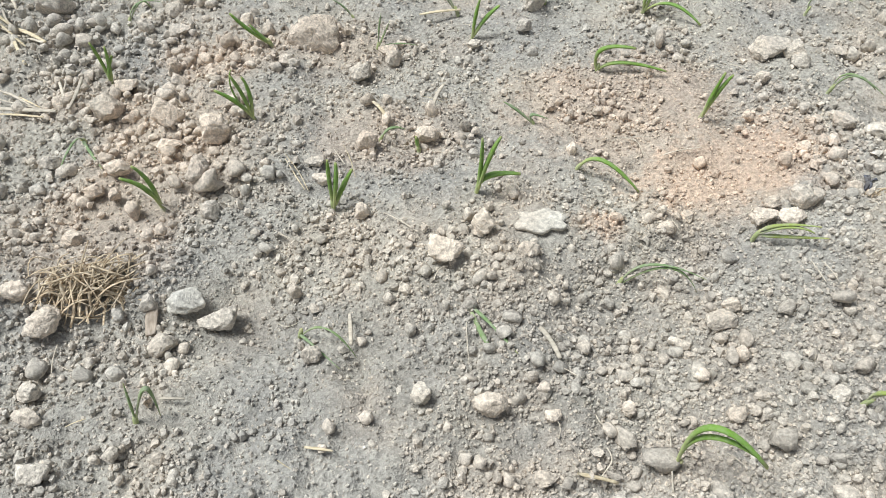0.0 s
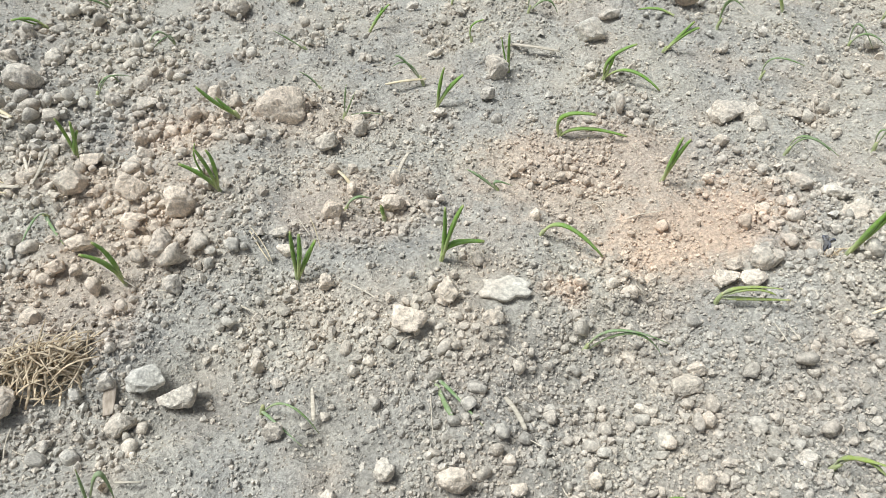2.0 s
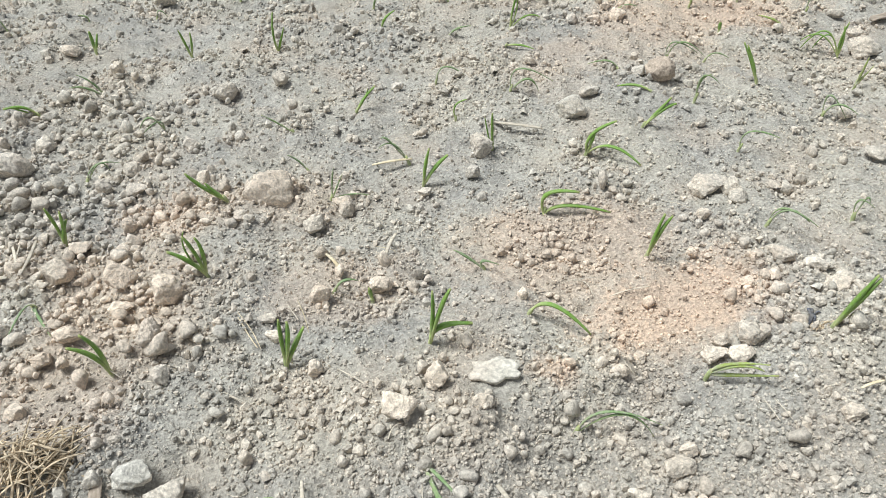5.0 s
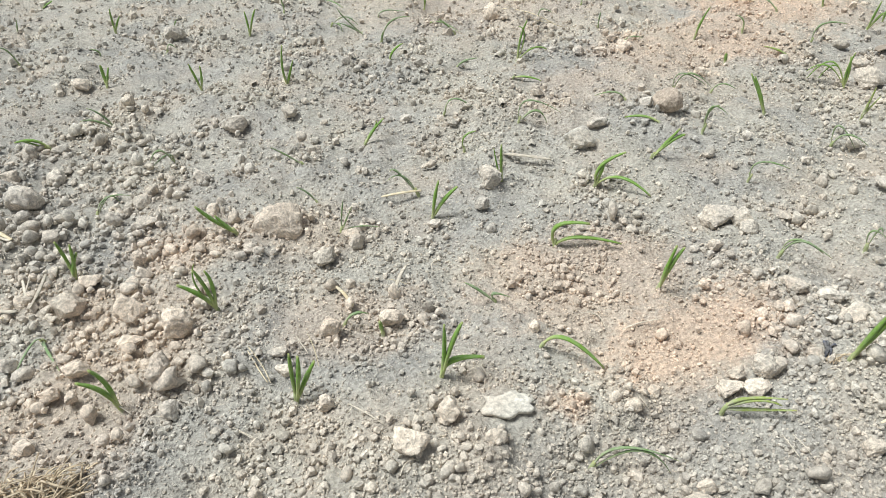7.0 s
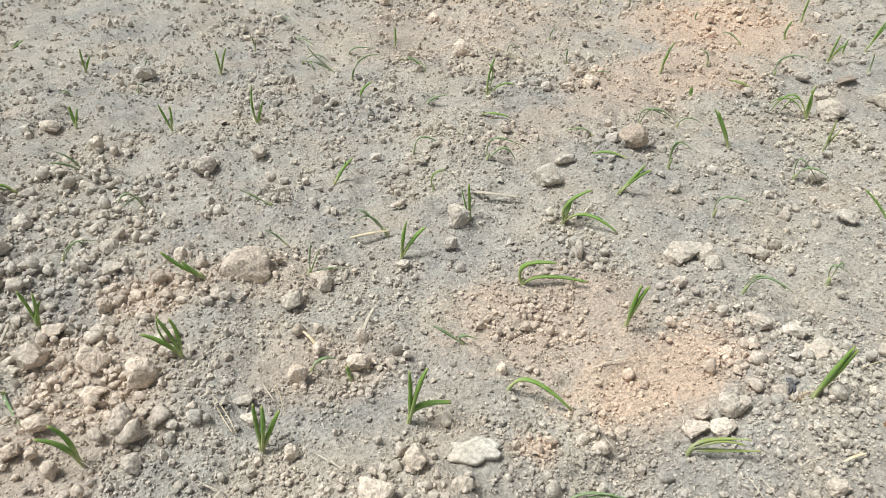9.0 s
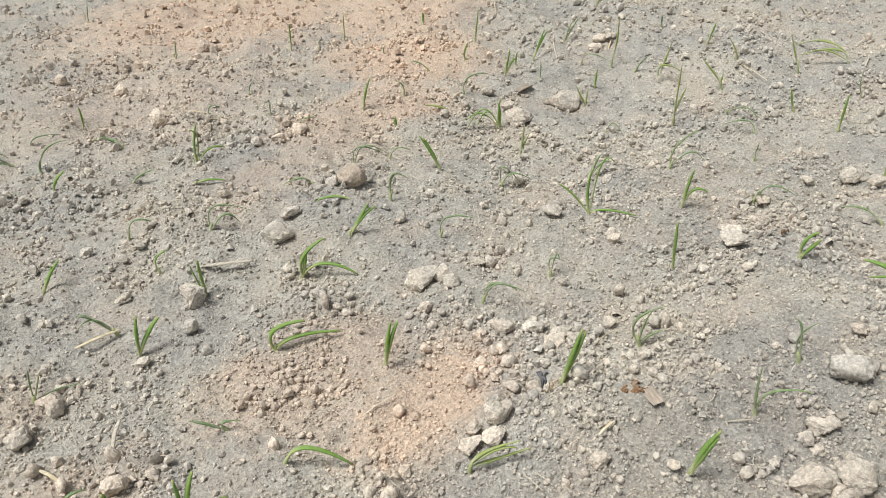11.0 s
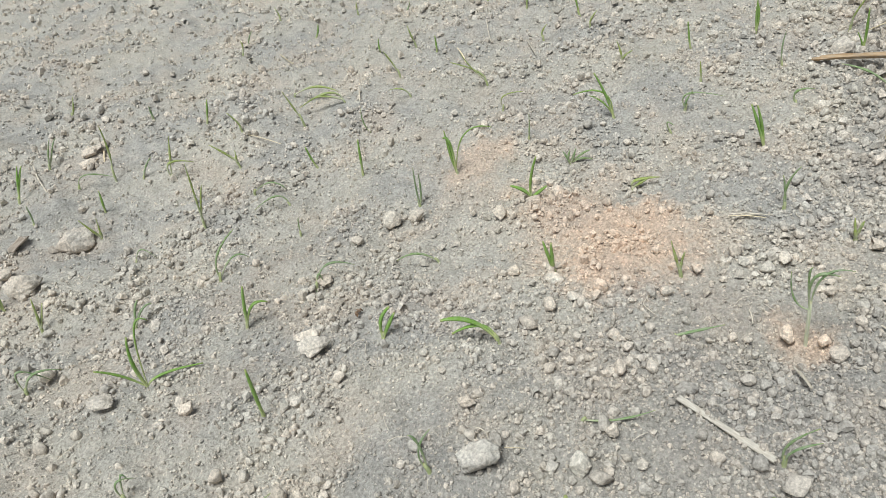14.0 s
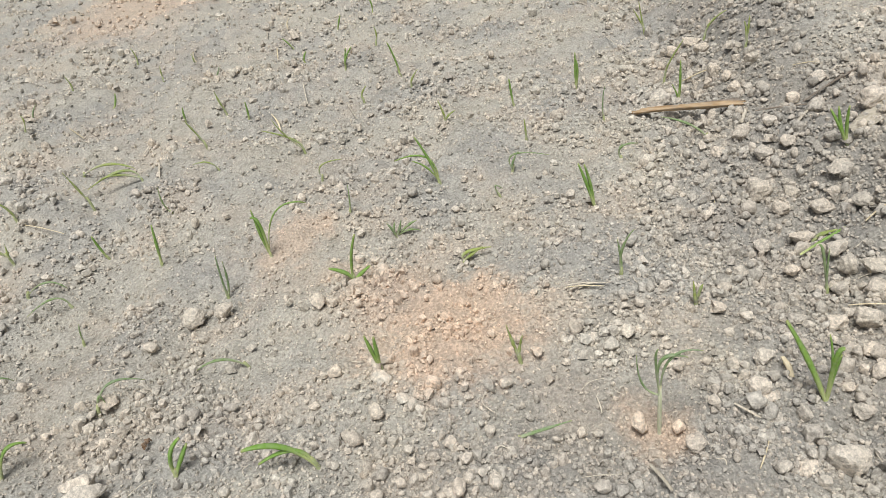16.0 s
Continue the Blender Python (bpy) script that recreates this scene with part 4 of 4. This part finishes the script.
seedling(1.778, -0.768, PALE, (-104, 2, 34, 3, 57), (76, 1, 34, 5, 48))
seedling(1.705, -0.648, FRESH, (-99, 2, 30, 2, 74), (81, 2, 15, 10, 33, 1.5))
seedling(1.806, -0.638, PALE, (-98, 9, 42, 32, 81))
seedling(1.633, -0.521, DUSTY, (87, 2, 35, -3, 63, 1.3))
seedling(1.519, -0.665, DUSTY, (79, 29, 25, 69, 36))
seedling(1.394, -0.810, FRESH, (69, 12, 25, 25, 47), (69, 4, 29, 4, 52), (69, 9, 21, 16, 51))
seedling(1.158, -0.723, DUSTY, (69, 3, 29, 4, 57), (69, 9, 49, 15, 59))
seedling(1.151, -0.587, PALE, (79, 2, 19, 4, 34), (-101, 3, 23, 6, 31))
seedling(0.997, -0.676, FRESH, (67, 19, 44, 42, 85, 2.6), (67, 1, 46, 7, 79, 1.3), (-113, 0, 53, 6, 67), (-113, 1, 40, 4, 60))
seedling(1.264, -0.739, PALE, (-113, 8, 9, 28, 21))
seedling(1.496, -0.537, DUSTY, (-95, -1, 23, 24, 28))
seedling(1.438, -0.358, DUSTY, (-84, -6, 20, 5, 13, 1.4))
seedling(1.588, 0.138, PALE, (118, 16, 21, 40, 23, 1.5))
seedling(1.657, 0.003, PALE, (111, 17, 35, 65, 62), (111, 29, 49, 43, 78, 1.5))
seedling(1.544, -0.057, PALE, (-70, 4, 28, 40, 30, 1.5))
seedling(1.414, -0.135, DUSTY, (-71, 3, 23, 5, 46, 1.5))
seedling(1.957, -0.128, FRESH, (102, 6, 37, 17, 75))
seedling(2.020, 0.005, FRESH, (-74, 5, 24, 22, 46), (-74, 3, 21, 9, 45))
seedling(2.318, 0.093, FRESH, (-74, 7, 20, 14, 37))
seedling(2.477, 0.034, FRESH, (104, -2, 30, 7, 46))
seedling(2.203, -0.027, PALE, (-76, 5, 26, 2, 47))
seedling(1.880, -0.161, PALE, (-78, 4, 23, 18, 41))
seedling(1.789, 0.150, FRESH, (-66, 1, 17, 1, 37))
seedling(1.842, 0.218, PALE, (116, 6, 26, 11, 51))
seedling(1.814, 0.295, FRESH, (-61, 0, 18, 2, 34))
seedling(1.663, 0.186, PALE, (118, 13, 41, 25, 66))
seedling(2.119, 0.485, PALE, (-60, 0, 21, 2, 38))
seedling(1.950, 0.530, FRESH, (-57, 10, 17, 15, 35))
seedling(1.904, 0.695, DUSTY, (-51, 4, 19, 18, 38))
seedling(2.131, 0.130, FRESH, (-71, -1, 14, 7, 28))
seedling(2.267, 0.199, FRESH, (110, 10, 17, 21, 30))
seedling(1.854, -0.068, PALE, (-75, -2, 18, 10, 34))
seedling(2.244, 0.610, PALE, (121, -2, 26, 4, 50))
seedling(2.246, 0.458, PALE, (-63, 0, 15, -1, 30))
seedling(2.058, 0.684, PALE, (126, -1, 21, 6, 44))
seedling(1.830, 0.667, PALE, (-51, 6, 24, 4, 37))
seedling(2.048, 0.323, DUSTY, (-64, 12, 17, 19, 31))


# ---- straw, twigs and litter ----
def strand(start, end, half, arch, rng, squash=0.55, steps=12, sway=0.035):
    """A bent dry strand between two places."""
    start, end = np.array(start), np.array(end)
    s = np.linspace(0, 1, steps)[:, None]
    across = np.cross(end - start, (0, 0, 1))
    bend = rng.uniform(-sway, sway) * across
    line = start * (1 - s) + end * s + np.sin(np.pi * s) * bend + 0.25 * np.sin(2 * np.pi * s) * bend * rng.uniform(-1, 1)
    line[:, 2] += arch * np.sin(np.pi * s[:, 0])
    return tube(line, half * (0.75 + 0.25 * np.sin(np.pi * s[:, 0])) * rng.uniform(0.85, 1.1, steps), 6, squash)


STRAW_RNG = np.random.default_rng(23)


def straw(x0, y0, x1, y1, wide, material=None, label="dry bleached straw lying on the soil", name="straw"):
    """A straw that lies on the soil from one place to another; its width in millimetres."""
    half = wide * (0.0005 if wide < 1.7 else 0.00062)
    if material is None:
        material = STRAW if STRAW_RNG.uniform() < (0.25 if wide < 1.7 else 0.5) else GREY_STRAW
    if material is DARK_STICK:
        label, name = "dark weathered twig lying on the soil bank", "twig"
    cx, cy = (x0 + x1) / 2, (y0 + y1) / 2
    z0, z1, zm = lie(x0, y0), lie(x1, y1), lie(cx, cy)
    arch = max(0.0, zm - (z0 + z1) / 2) + 0.001
    base = np.array((cx, cy, zm))
    v, f, a = strand(np.array((x0, y0, z0 + half + 0.004)) - base, np.array((x1, y1, z1 + half + 0.004)) - base, half, arch, STRAW_RNG, 0.4)
    ob = new(name, mesh_of(name, v, f, material, along=a))
    ob.location = base
    return tagged(ob, label, name, "scattered straw and twigs")


straw(-0.377, 0.201, -0.297, 0.166, 6)
straw(-0.374, 0.193, -0.310, 0.160, 3)
straw(-0.286, 0.170, -0.290, 0.244, 4)
straw(-0.296, 0.191, -0.323, 0.254, 3)
straw(-0.298, 0.185, -0.309, 0.245, 2)
straw(-0.389, 0.242, -0.333, 0.191, 3)
straw(-0.381, 0.235, -0.322, 0.186, 2)
straw(-0.384, 0.225, -0.305, 0.173, 2)
straw(-0.331, 0.238, -0.304, 0.207, 1.5)
straw(-0.421, 0.394, -0.353, 0.328, 5)
straw(-0.404, 0.360, -0.363, 0.278, 4)
straw(-0.441, 0.418, -0.407, 0.384, 4)
straw(-0.434, 0.401, -0.374, 0.320, 3)
straw(-0.436, 0.396, -0.398, 0.366, 3)
straw(-0.436, 0.429, -0.409, 0.377, 3)
straw(-0.440, 0.480, -0.419, 0.430, 4)
straw(0.045, 0.147, 0.063, 0.114, 3.5)
straw(0.016, -0.148, 0.016, -0.177, 3)
straw(0.170, -0.182, 0.179, -0.216, 4)
straw(-0.045, 0.056, -0.026, 0.018, 1.2)
straw(0.002, 0.078, 0.014, 0.050, 1.2)
straw(0.050, -0.028, 0.080, -0.063, 1.5)
straw(-0.189, 0.032, -0.150, -0.001, 1.5)
straw(0.334, 0.026, 0.379, 0.030, 1.5)
straw(0.295, 0.057, 0.333, 0.054, 1)
straw(0.398, 0.167, 0.452, 0.166, 1)
straw(0.248, -0.281, 0.235, -0.328, 1.5)
straw(0.172, -0.309, 0.202, -0.312, 3)
straw(-0.055, -0.033, -0.036, -0.047, 1.2)
straw(0.112, -0.162, 0.108, -0.212, 1)
straw(-0.229, -0.167, -0.230, -0.140, 1.5)
straw(-0.135, -0.206, -0.115, -0.208, 2)
straw(0.103, 0.153, 0.124, 0.140, 1.2)
straw(0.111, 0.132, 0.128, 0.175, 4)
straw(-0.230, -0.209, -0.219, -0.202, 1)
straw(-0.204, -0.222, -0.189, -0.217, 1.2)
straw(0.423, -0.143, 0.427, -0.166, 1)
straw(0.296, -0.090, 0.301, -0.099, 1)
straw(-0.020, -0.264, 0.001, -0.270, 2)
straw(-0.047, -0.265, -0.027, -0.282, 1)
straw(0.283, -0.304, 0.290, -0.314, 1)
straw(0.267, -0.283, 0.267, -0.297, 1)
straw(0.113, 0.334, 0.167, 0.337, 5)
straw(0.296, 0.411, 0.355, 0.374, 6)
straw(-0.382, 0.350, -0.355, 0.327, 4)
straw(-0.263, 0.481, -0.241, 0.469, 1.5)
straw(0.477, 0.952, 0.540, 0.941, 2)
straw(-0.055, -0.036, -0.039, -0.047, 1)
straw(0.292, -0.101, 0.306, -0.085, 1)
straw(0.415, -0.141, 0.417, -0.165, 1.2)
straw(-0.045, 0.062, -0.023, 0.017, 1)
straw(0.013, 0.081, 0.024, 0.030, 1)
straw(0.424, 1.028, 0.531, 0.960, 3)
straw(0.410, 0.168, 0.447, 0.157, 1.2)
straw(0.492, -0.155, 0.515, -0.152, 2.5)
straw(1.170, -0.450, 1.187, -0.496, 2)
straw(0.586, -0.047, 0.636, -0.037, 1.5)
straw(0.731, -0.386, 0.720, -0.415, 1.5)
straw(0.667, -0.053, 0.683, -0.060, 1.5)
straw(0.952, 0.009, 0.987, 0.013, 1.5)
straw(0.884, -0.037, 0.911, -0.047, 1.2)
straw(0.767, -0.261, 0.772, -0.279, 1)
straw(0.608, -0.208, 0.632, -0.220, 2)
straw(0.820, -0.181, 0.834, -0.196, 1)
straw(2.145, -0.550, 1.910, -0.605, 2)
straw(1.775, -0.663, 1.770, -0.709, 4)
straw(1.470, -0.761, 1.514, -0.804, 4)
straw(1.584, -0.730, 1.529, -0.711, 5)
straw(1.178, -0.449, 1.186, -0.494, 2)
straw(1.174, -0.447, 1.179, -0.490, 2)
straw(1.634, -0.804, 1.623, -0.839, 2)
straw(0.903, -0.595, 0.936, -0.610, 1.5)
straw(0.983, -0.592, 0.964, -0.610, 2.5)
straw(0.903, -0.453, 0.904, -0.486, 1.2)
straw(0.912, -0.510, 0.884, -0.524, 3)
straw(1.046, -0.649, 1.020, -0.651, 5)
straw(1.233, -0.780, 1.241, -0.802, 2)
straw(1.125, -0.733, 1.106, -0.760, 2)
straw(2.126, -0.445, 2.167, -0.527, 1.5)
straw(1.386, -0.642, 1.334, -0.640, 1.5)
straw(1.009, -0.471, 0.987, -0.475, 1.5)
straw(1.530, -0.793, 1.556, -0.878, 4, DARK_STICK)
straw(1.559, -0.737, 1.517, -0.798, 4, DARK_STICK)
straw(2.349, 0.669, 2.240, 0.608, 3)
straw(2.316, 0.489, 2.228, 0.443, 3)
straw(2.544, 0.292, 2.409, 0.253, 3)
straw(2.435, 0.321, 2.368, 0.299, 3)
straw(1.686, 0.330, 1.746, 0.333, 3)
straw(1.628, 0.270, 1.550, 0.230, 2.5)
straw(1.733, 0.236, 1.653, 0.178, 3)
straw(1.839, 0.570, 1.792, 0.512, 2.5)
straw(1.868, -0.028, 1.763, -0.073, 2.5)
straw(1.960, 0.085, 1.862, 0.050, 2)
straw(1.808, 0.110, 1.732, 0.069, 3)
straw(2.422, 0.587, 2.315, 0.538, 2.5)
straw(2.267, 0.241, 2.185, 0.214, 2.5)
straw(1.354, 0.720, 1.426, 0.776, 2.5)
straw(1.297, 1.066, 1.374, 1.173, 2.5)
straw(1.247, 0.772, 1.324, 0.873, 3)
straw(1.444, 0.436, 1.419, 0.344, 2)
straw(1.233, -0.716, 1.243, -0.764, 4.0, FRESH, "limp green onion leaf lying on the clods", "onion_leaf")


def plank(name, x0, y0, x1, y1, wide, thick, material, label, category, curl=0.0, ragged=0.0, lift=0.0):
    """A flat strip with two faces and rims between two places, curled across and ragged at its ends."""
    rng = np.random.default_rng(int(abs(x0) * 1000))
    base = np.array(((x0 + x1) / 2, (y0 + y1) / 2, 0.0))
    d = np.array((x1 - x0, y1 - y0))
    length = np.hypot(*d)
    d /= length
    verts, rows, cols = [], 15, 7
    z0, z1 = float(height(x0, y0)) + lift, float(height(x1, y1)) + lift
    for layer in (1, -1):
        for i in range(rows):
            s = i / (rows - 1)
            taper = 1 - 0.35 * ragged * abs(2 * s - 1) ** 3
            for j in range(cols):
                w = (j / (cols - 1) - 0.5) * taper
                end = ragged * rng.uniform(-0.06, 0.06) * length if i in (0, rows - 1) else 0
                p = ((s - 0.5) * length + end, w * wide + ragged * 0.04 * wide * math.sin(9 * s))
                z = z0 * (1 - s) + z1 * s + 0.006 + layer * thick / 2 + curl * (4 * w * w - 0.5) + 0.0006 * math.sin(7 * s + 3 * w)
                verts.append((p[0], p[1], z))
    one = rows * cols
    faces = []
    for i in range(rows - 1):
        for j in range(cols - 1):
            a = i * cols + j
            faces.append((a, a + cols, a + cols + 1, a + 1))
            faces.append((one + a, one + a + 1, one + a + cols + 1, one + a + cols))
    rim = [j for j in range(cols)] + [i * cols + cols - 1 for i in range(1, rows)] + [(rows - 1) * cols + j for j in range(cols - 2, -1, -1)] + [i * cols for i in range(rows - 2, 0, -1)]
    faces += [(rim[k], rim[(k + 1) % len(rim)], one + rim[(k + 1) % len(rim)], one + rim[k]) for k in range(len(rim))]
    me = mesh_of(name, verts, faces, material)
    ob = new(name, me)
    ob.location = base
    ob.rotation_euler = (0, 0, math.atan2(d[1], d[0]))
    return tagged(ob, label, category)


plank("wooden_lath", 0.857, -0.408, 0.799, -0.492, 0.0062, 0.0022, LATH, "pale split wooden lath lying on the soil", "lath", ragged=0.3, lift=0.001)
plank("bark_strip", 1.635, -0.567, 1.600, -0.732, 0.014, 0.002, BARK, "torn orange-brown strip of bark at the foot of the bank", "bark", curl=0.006, ragged=1.0, lift=0.004)
plank("bark_strip", 1.646, -0.622, 1.612, -0.728, 0.010, 0.002, DARK_STICK, "thin dark brown strip of bark at the foot of the bank", "bark", curl=0.004, ragged=1.0, lift=0.008)
plank("wood_chip", 0.572, -0.138, 0.566, -0.160, 0.014, 0.0012, CHIP, "flat pale brown chip lying on the soil", "chip", curl=0.001, ragged=0.5)
plank("wood_chip", -0.155, -0.108, -0.156, -0.135, 0.010, 0.0015, CHIP, "flat grey-brown chip lying beside clods", "chip", ragged=0.5)
plank("dry_husk", 1.405, -0.822, 1.425, -0.890, 0.034, 0.0012, GREY_STRAW, "pale papery dry husk on the soil bank", "husk", curl=0.008, ragged=1.0, lift=0.002)


def litter(name, x, y, spread, count, half, material, label, category, tall=0.6, seed=1):
    """A heap of bent dry blades as one tangled thing."""
    rng = np.random.default_rng(seed)
    base = np.array((x, y, float(height(x, y)) + 0.004))
    verts, faces, along = [], [], []
    for _ in range(count):
        w = rng.uniform(0, 2 * math.pi)
        r0, r1 = spread * 0.35 * rng.uniform(0, 1), spread * rng.uniform(0.35, 1.0)
        turn = w + rng.normal() * 0.9
        p0 = np.array((r0 * math.cos(w), r0 * math.sin(w), rng.uniform(0, 0.3) * spread * tall * 0.4))
        p1 = np.array((r1 * math.cos(turn), r1 * math.sin(turn) * 0.75, 0.0))
        p1[2] = float(height(x + p1[0], y + p1[1])) - base[2] + rng.uniform(0.002, spread * tall * 0.5)
        v, f, a = strand(p0, p1, half * rng.uniform(0.5, 1.2), spread * tall * rng.uniform(0.1, 0.5), rng, 0.5, 8)
        faces += [tuple(i + len(verts) for i in face) for face in f]
        verts += list(v)
        along += a
    ob = new(name, mesh_of(name, verts, faces, material, along=along))
    ob.location = base
    return tagged(ob, label, category)


def tuft(x, y, count, seed):
    """A matted tuft of dead grass: thin blades that cross each other every way."""
    rng = np.random.default_rng(seed)
    base = np.array((x, y, float(height(x, y))))
    thing = tagged(new("dry_grass_tuft"), "tangled tuft of dead straw-coloured grass on the soil", "grass tuft")
    thing.location = base
    for _ in range(count):
        w, r = rng.uniform(0, 2 * math.pi), math.sqrt(rng.uniform())
        middle = np.array((0.040 * r * math.cos(w), 0.023 * r * math.sin(w), 0.0))
        way, long = rng.normal(0.5, 0.95), rng.uniform(0.008, 0.027)
        ahead = np.array((math.cos(way), math.sin(way), 0.0)) * long
        p0, p1 = middle - ahead, middle + ahead
        top = 0.026 * (1 - r) + 0.004 + (0.022 if rng.uniform() < 0.14 else 0.0)
        for p in (p0, p1):
            p[2] = float(height(x + p[0], y + p[1])) - base[2] + rng.uniform(0.001, top)
        v, f, a = strand(p0, p1, rng.uniform(0.0006, 0.0013), rng.uniform(-0.002, 0.014), rng, 0.45, 8, 0.25)
        part("blade", mesh_of("blade", v, f, GRASS, along=a), thing)
    return thing


tuft(-0.212, -0.085, 170, 3)

litter("dead_leaf_scrap", 0.557, -0.132, 0.019, 20, 0.0034, DEAD_LEAF, "crumpled dark brown dead leaf scrap on the soil", "dead leaf", 0.7, 5)
litter("dead_leaf_scrap", 0.962, -0.020, 0.012, 9, 0.0014, DEAD_LEAF, "small curled brown leaf scrap on the soil", "dead leaf", 0.7, 6)

# Pale stones and slabs that stand out from the clods.
def slab(x, y, wide, deep, thick, tilt, turn):
    """A thin broken plate of crust with a jagged outline."""
    rng = np.random.default_rng(31)
    count = 22
    reach = 1 + rng.uniform(-0.18, 0.14, count) + 0.1 * np.sin(np.arange(count) * 1.7)
    rings, verts, faces = (0.0, 0.35, 0.7, 0.93, 1.0, 0.98, 0.7, 0.0), [], []
    levels = (1.0, 1.0, 0.95, 0.8, 0.3, -0.6, -1.0, -1.0)
    for ring, level in zip(rings, levels):
        for k in range(count):
            w = 2 * math.pi * k / count
            r = ring * reach[k]
            bump = 0.06 * thick * rng.uniform(-1, 1)
            verts.append((wide / 2 * r * math.cos(w), deep / 2 * r * math.sin(w), thick / 2 * level + bump))
    for a in range(len(rings) - 1):
        faces += [(a * count + k, (a + 1) * count + k, (a + 1) * count + (k + 1) % count, a * count + (k + 1) % count) for k in range(count)]
    ob = new("pale_slab", mesh_of("pale_slab", verts, faces, PLATE))
    ob.matrix_world = pose(x, y, lie(x, y) + 0.004, tilt, 3, turn)
    return tagged(ob, "flat pale grey slab of crust lying on the soil", "slab")


slab(0.195, -0.058, 0.047, 0.030, 0.006, 8, 5)
clod(-0.126, -0.107, 37, 24, 0, "whitish lump of hardened earth on the soil", STONE_MESHES, "pale_stone")
clod(0.405, 0.405, 46, 36, 0, "whitish angular stone on the soil", STONE_MESHES, "pale_stone")
clod(0.565, 0.475, 46, 37, 10, "smooth peach-coloured rounded stone on the soil", PEACH_MESHES, "pale_stone", 0.95, 0.12)
clod(0.746, -0.242, 50, 32, -55, "long whitish flat-topped stone on the soil", STONE_MESHES, "pale_stone", 0.7)
clod(0.763, -0.332, 20, 26, -55, "small whitish stone standing upright in the soil", STONE_MESHES, "pale_stone", 0.9, 0.2)
clod(-0.012, 0.285, 72, 50, 0, "broad flat beige clod sunk in the soil", BROWN_MESHES, "soil_clod", 0.9, 0.3)
clod(1.135, 0.605, 74, 46, -40, "large grey-brown stone with a dark hollow under it", BROWN_MESHES, "soil_clod", 0.8, 0.25)
litter("grey_scrap", 0.513, -0.050, 0.010, 12, 0.0018, SLATE, "crumpled dark blue-grey scrap on the soil", "scrap", 0.8, 8)
litter("dry_root_tangle", 0.503, -0.072, 0.016, 26, 0.0006, GRASS, "small tangle of dry brown roots beside a seedling", "roots", 0.6, 9)


def fibres(count, seed):
    """Thin dry rootlets and straw fibres strewn over the near ground."""
    rng = np.random.default_rng(seed)
    verts, faces, along = [], [], []
    for _ in range(count):
        x0, x1, y0, y1 = ((-0.38, 0.5, -0.36, 0.6), (0.5, 1.2, -0.62, 0.5), (0.75, 1.3, -0.88, -0.62))[int(rng.choice(3, p=(0.5, 0.4, 0.1)))]
        x, y, way, long = rng.uniform(x0, x1), rng.uniform(y0, y1), rng.uniform(0, 2 * math.pi), rng.uniform(0.008, 0.03)
        ends = [np.array((x + s * long * math.cos(way), y + s * long * math.sin(way), 0.0)) for s in (-0.5, 0.5)]
        for p in ends:
            p[2] = lie(p[0], p[1]) + 0.003
        v, f, a = strand(ends[0], ends[1], rng.uniform(0.0003, 0.0006), 0.002, rng, 0.8, 8, 0.3)
        faces += [tuple(i + len(verts) for i in face) for face in f]
        verts += list(v)
        along += a
    ob = new("root_fibres", mesh_of("root_fibres", verts, faces, GREY_STRAW, along=along))
    return tagged(ob, "thin dry rootlets strewn over the soil", "roots", kind="stuff")


fibres(150, 41)

# An uprooted seedling with a tall bleached stem.
seedling(0.970, -0.525, DUSTY, (-98, 0, 85, 22, 90, 1.6), (82, 4, 80, 2, 97), (-98, 8, 88, 34, 98, 1.3), (82, 15, 57, 20, 89, 1.1), shaft=0.056)
plank("bark_flake", 1.073, 0.699, 1.120, 0.710, 0.017, 0.003, CHIP, "curled grey-brown flake of bark on the soil", "bark", 0.004, 1.0, 0.004)
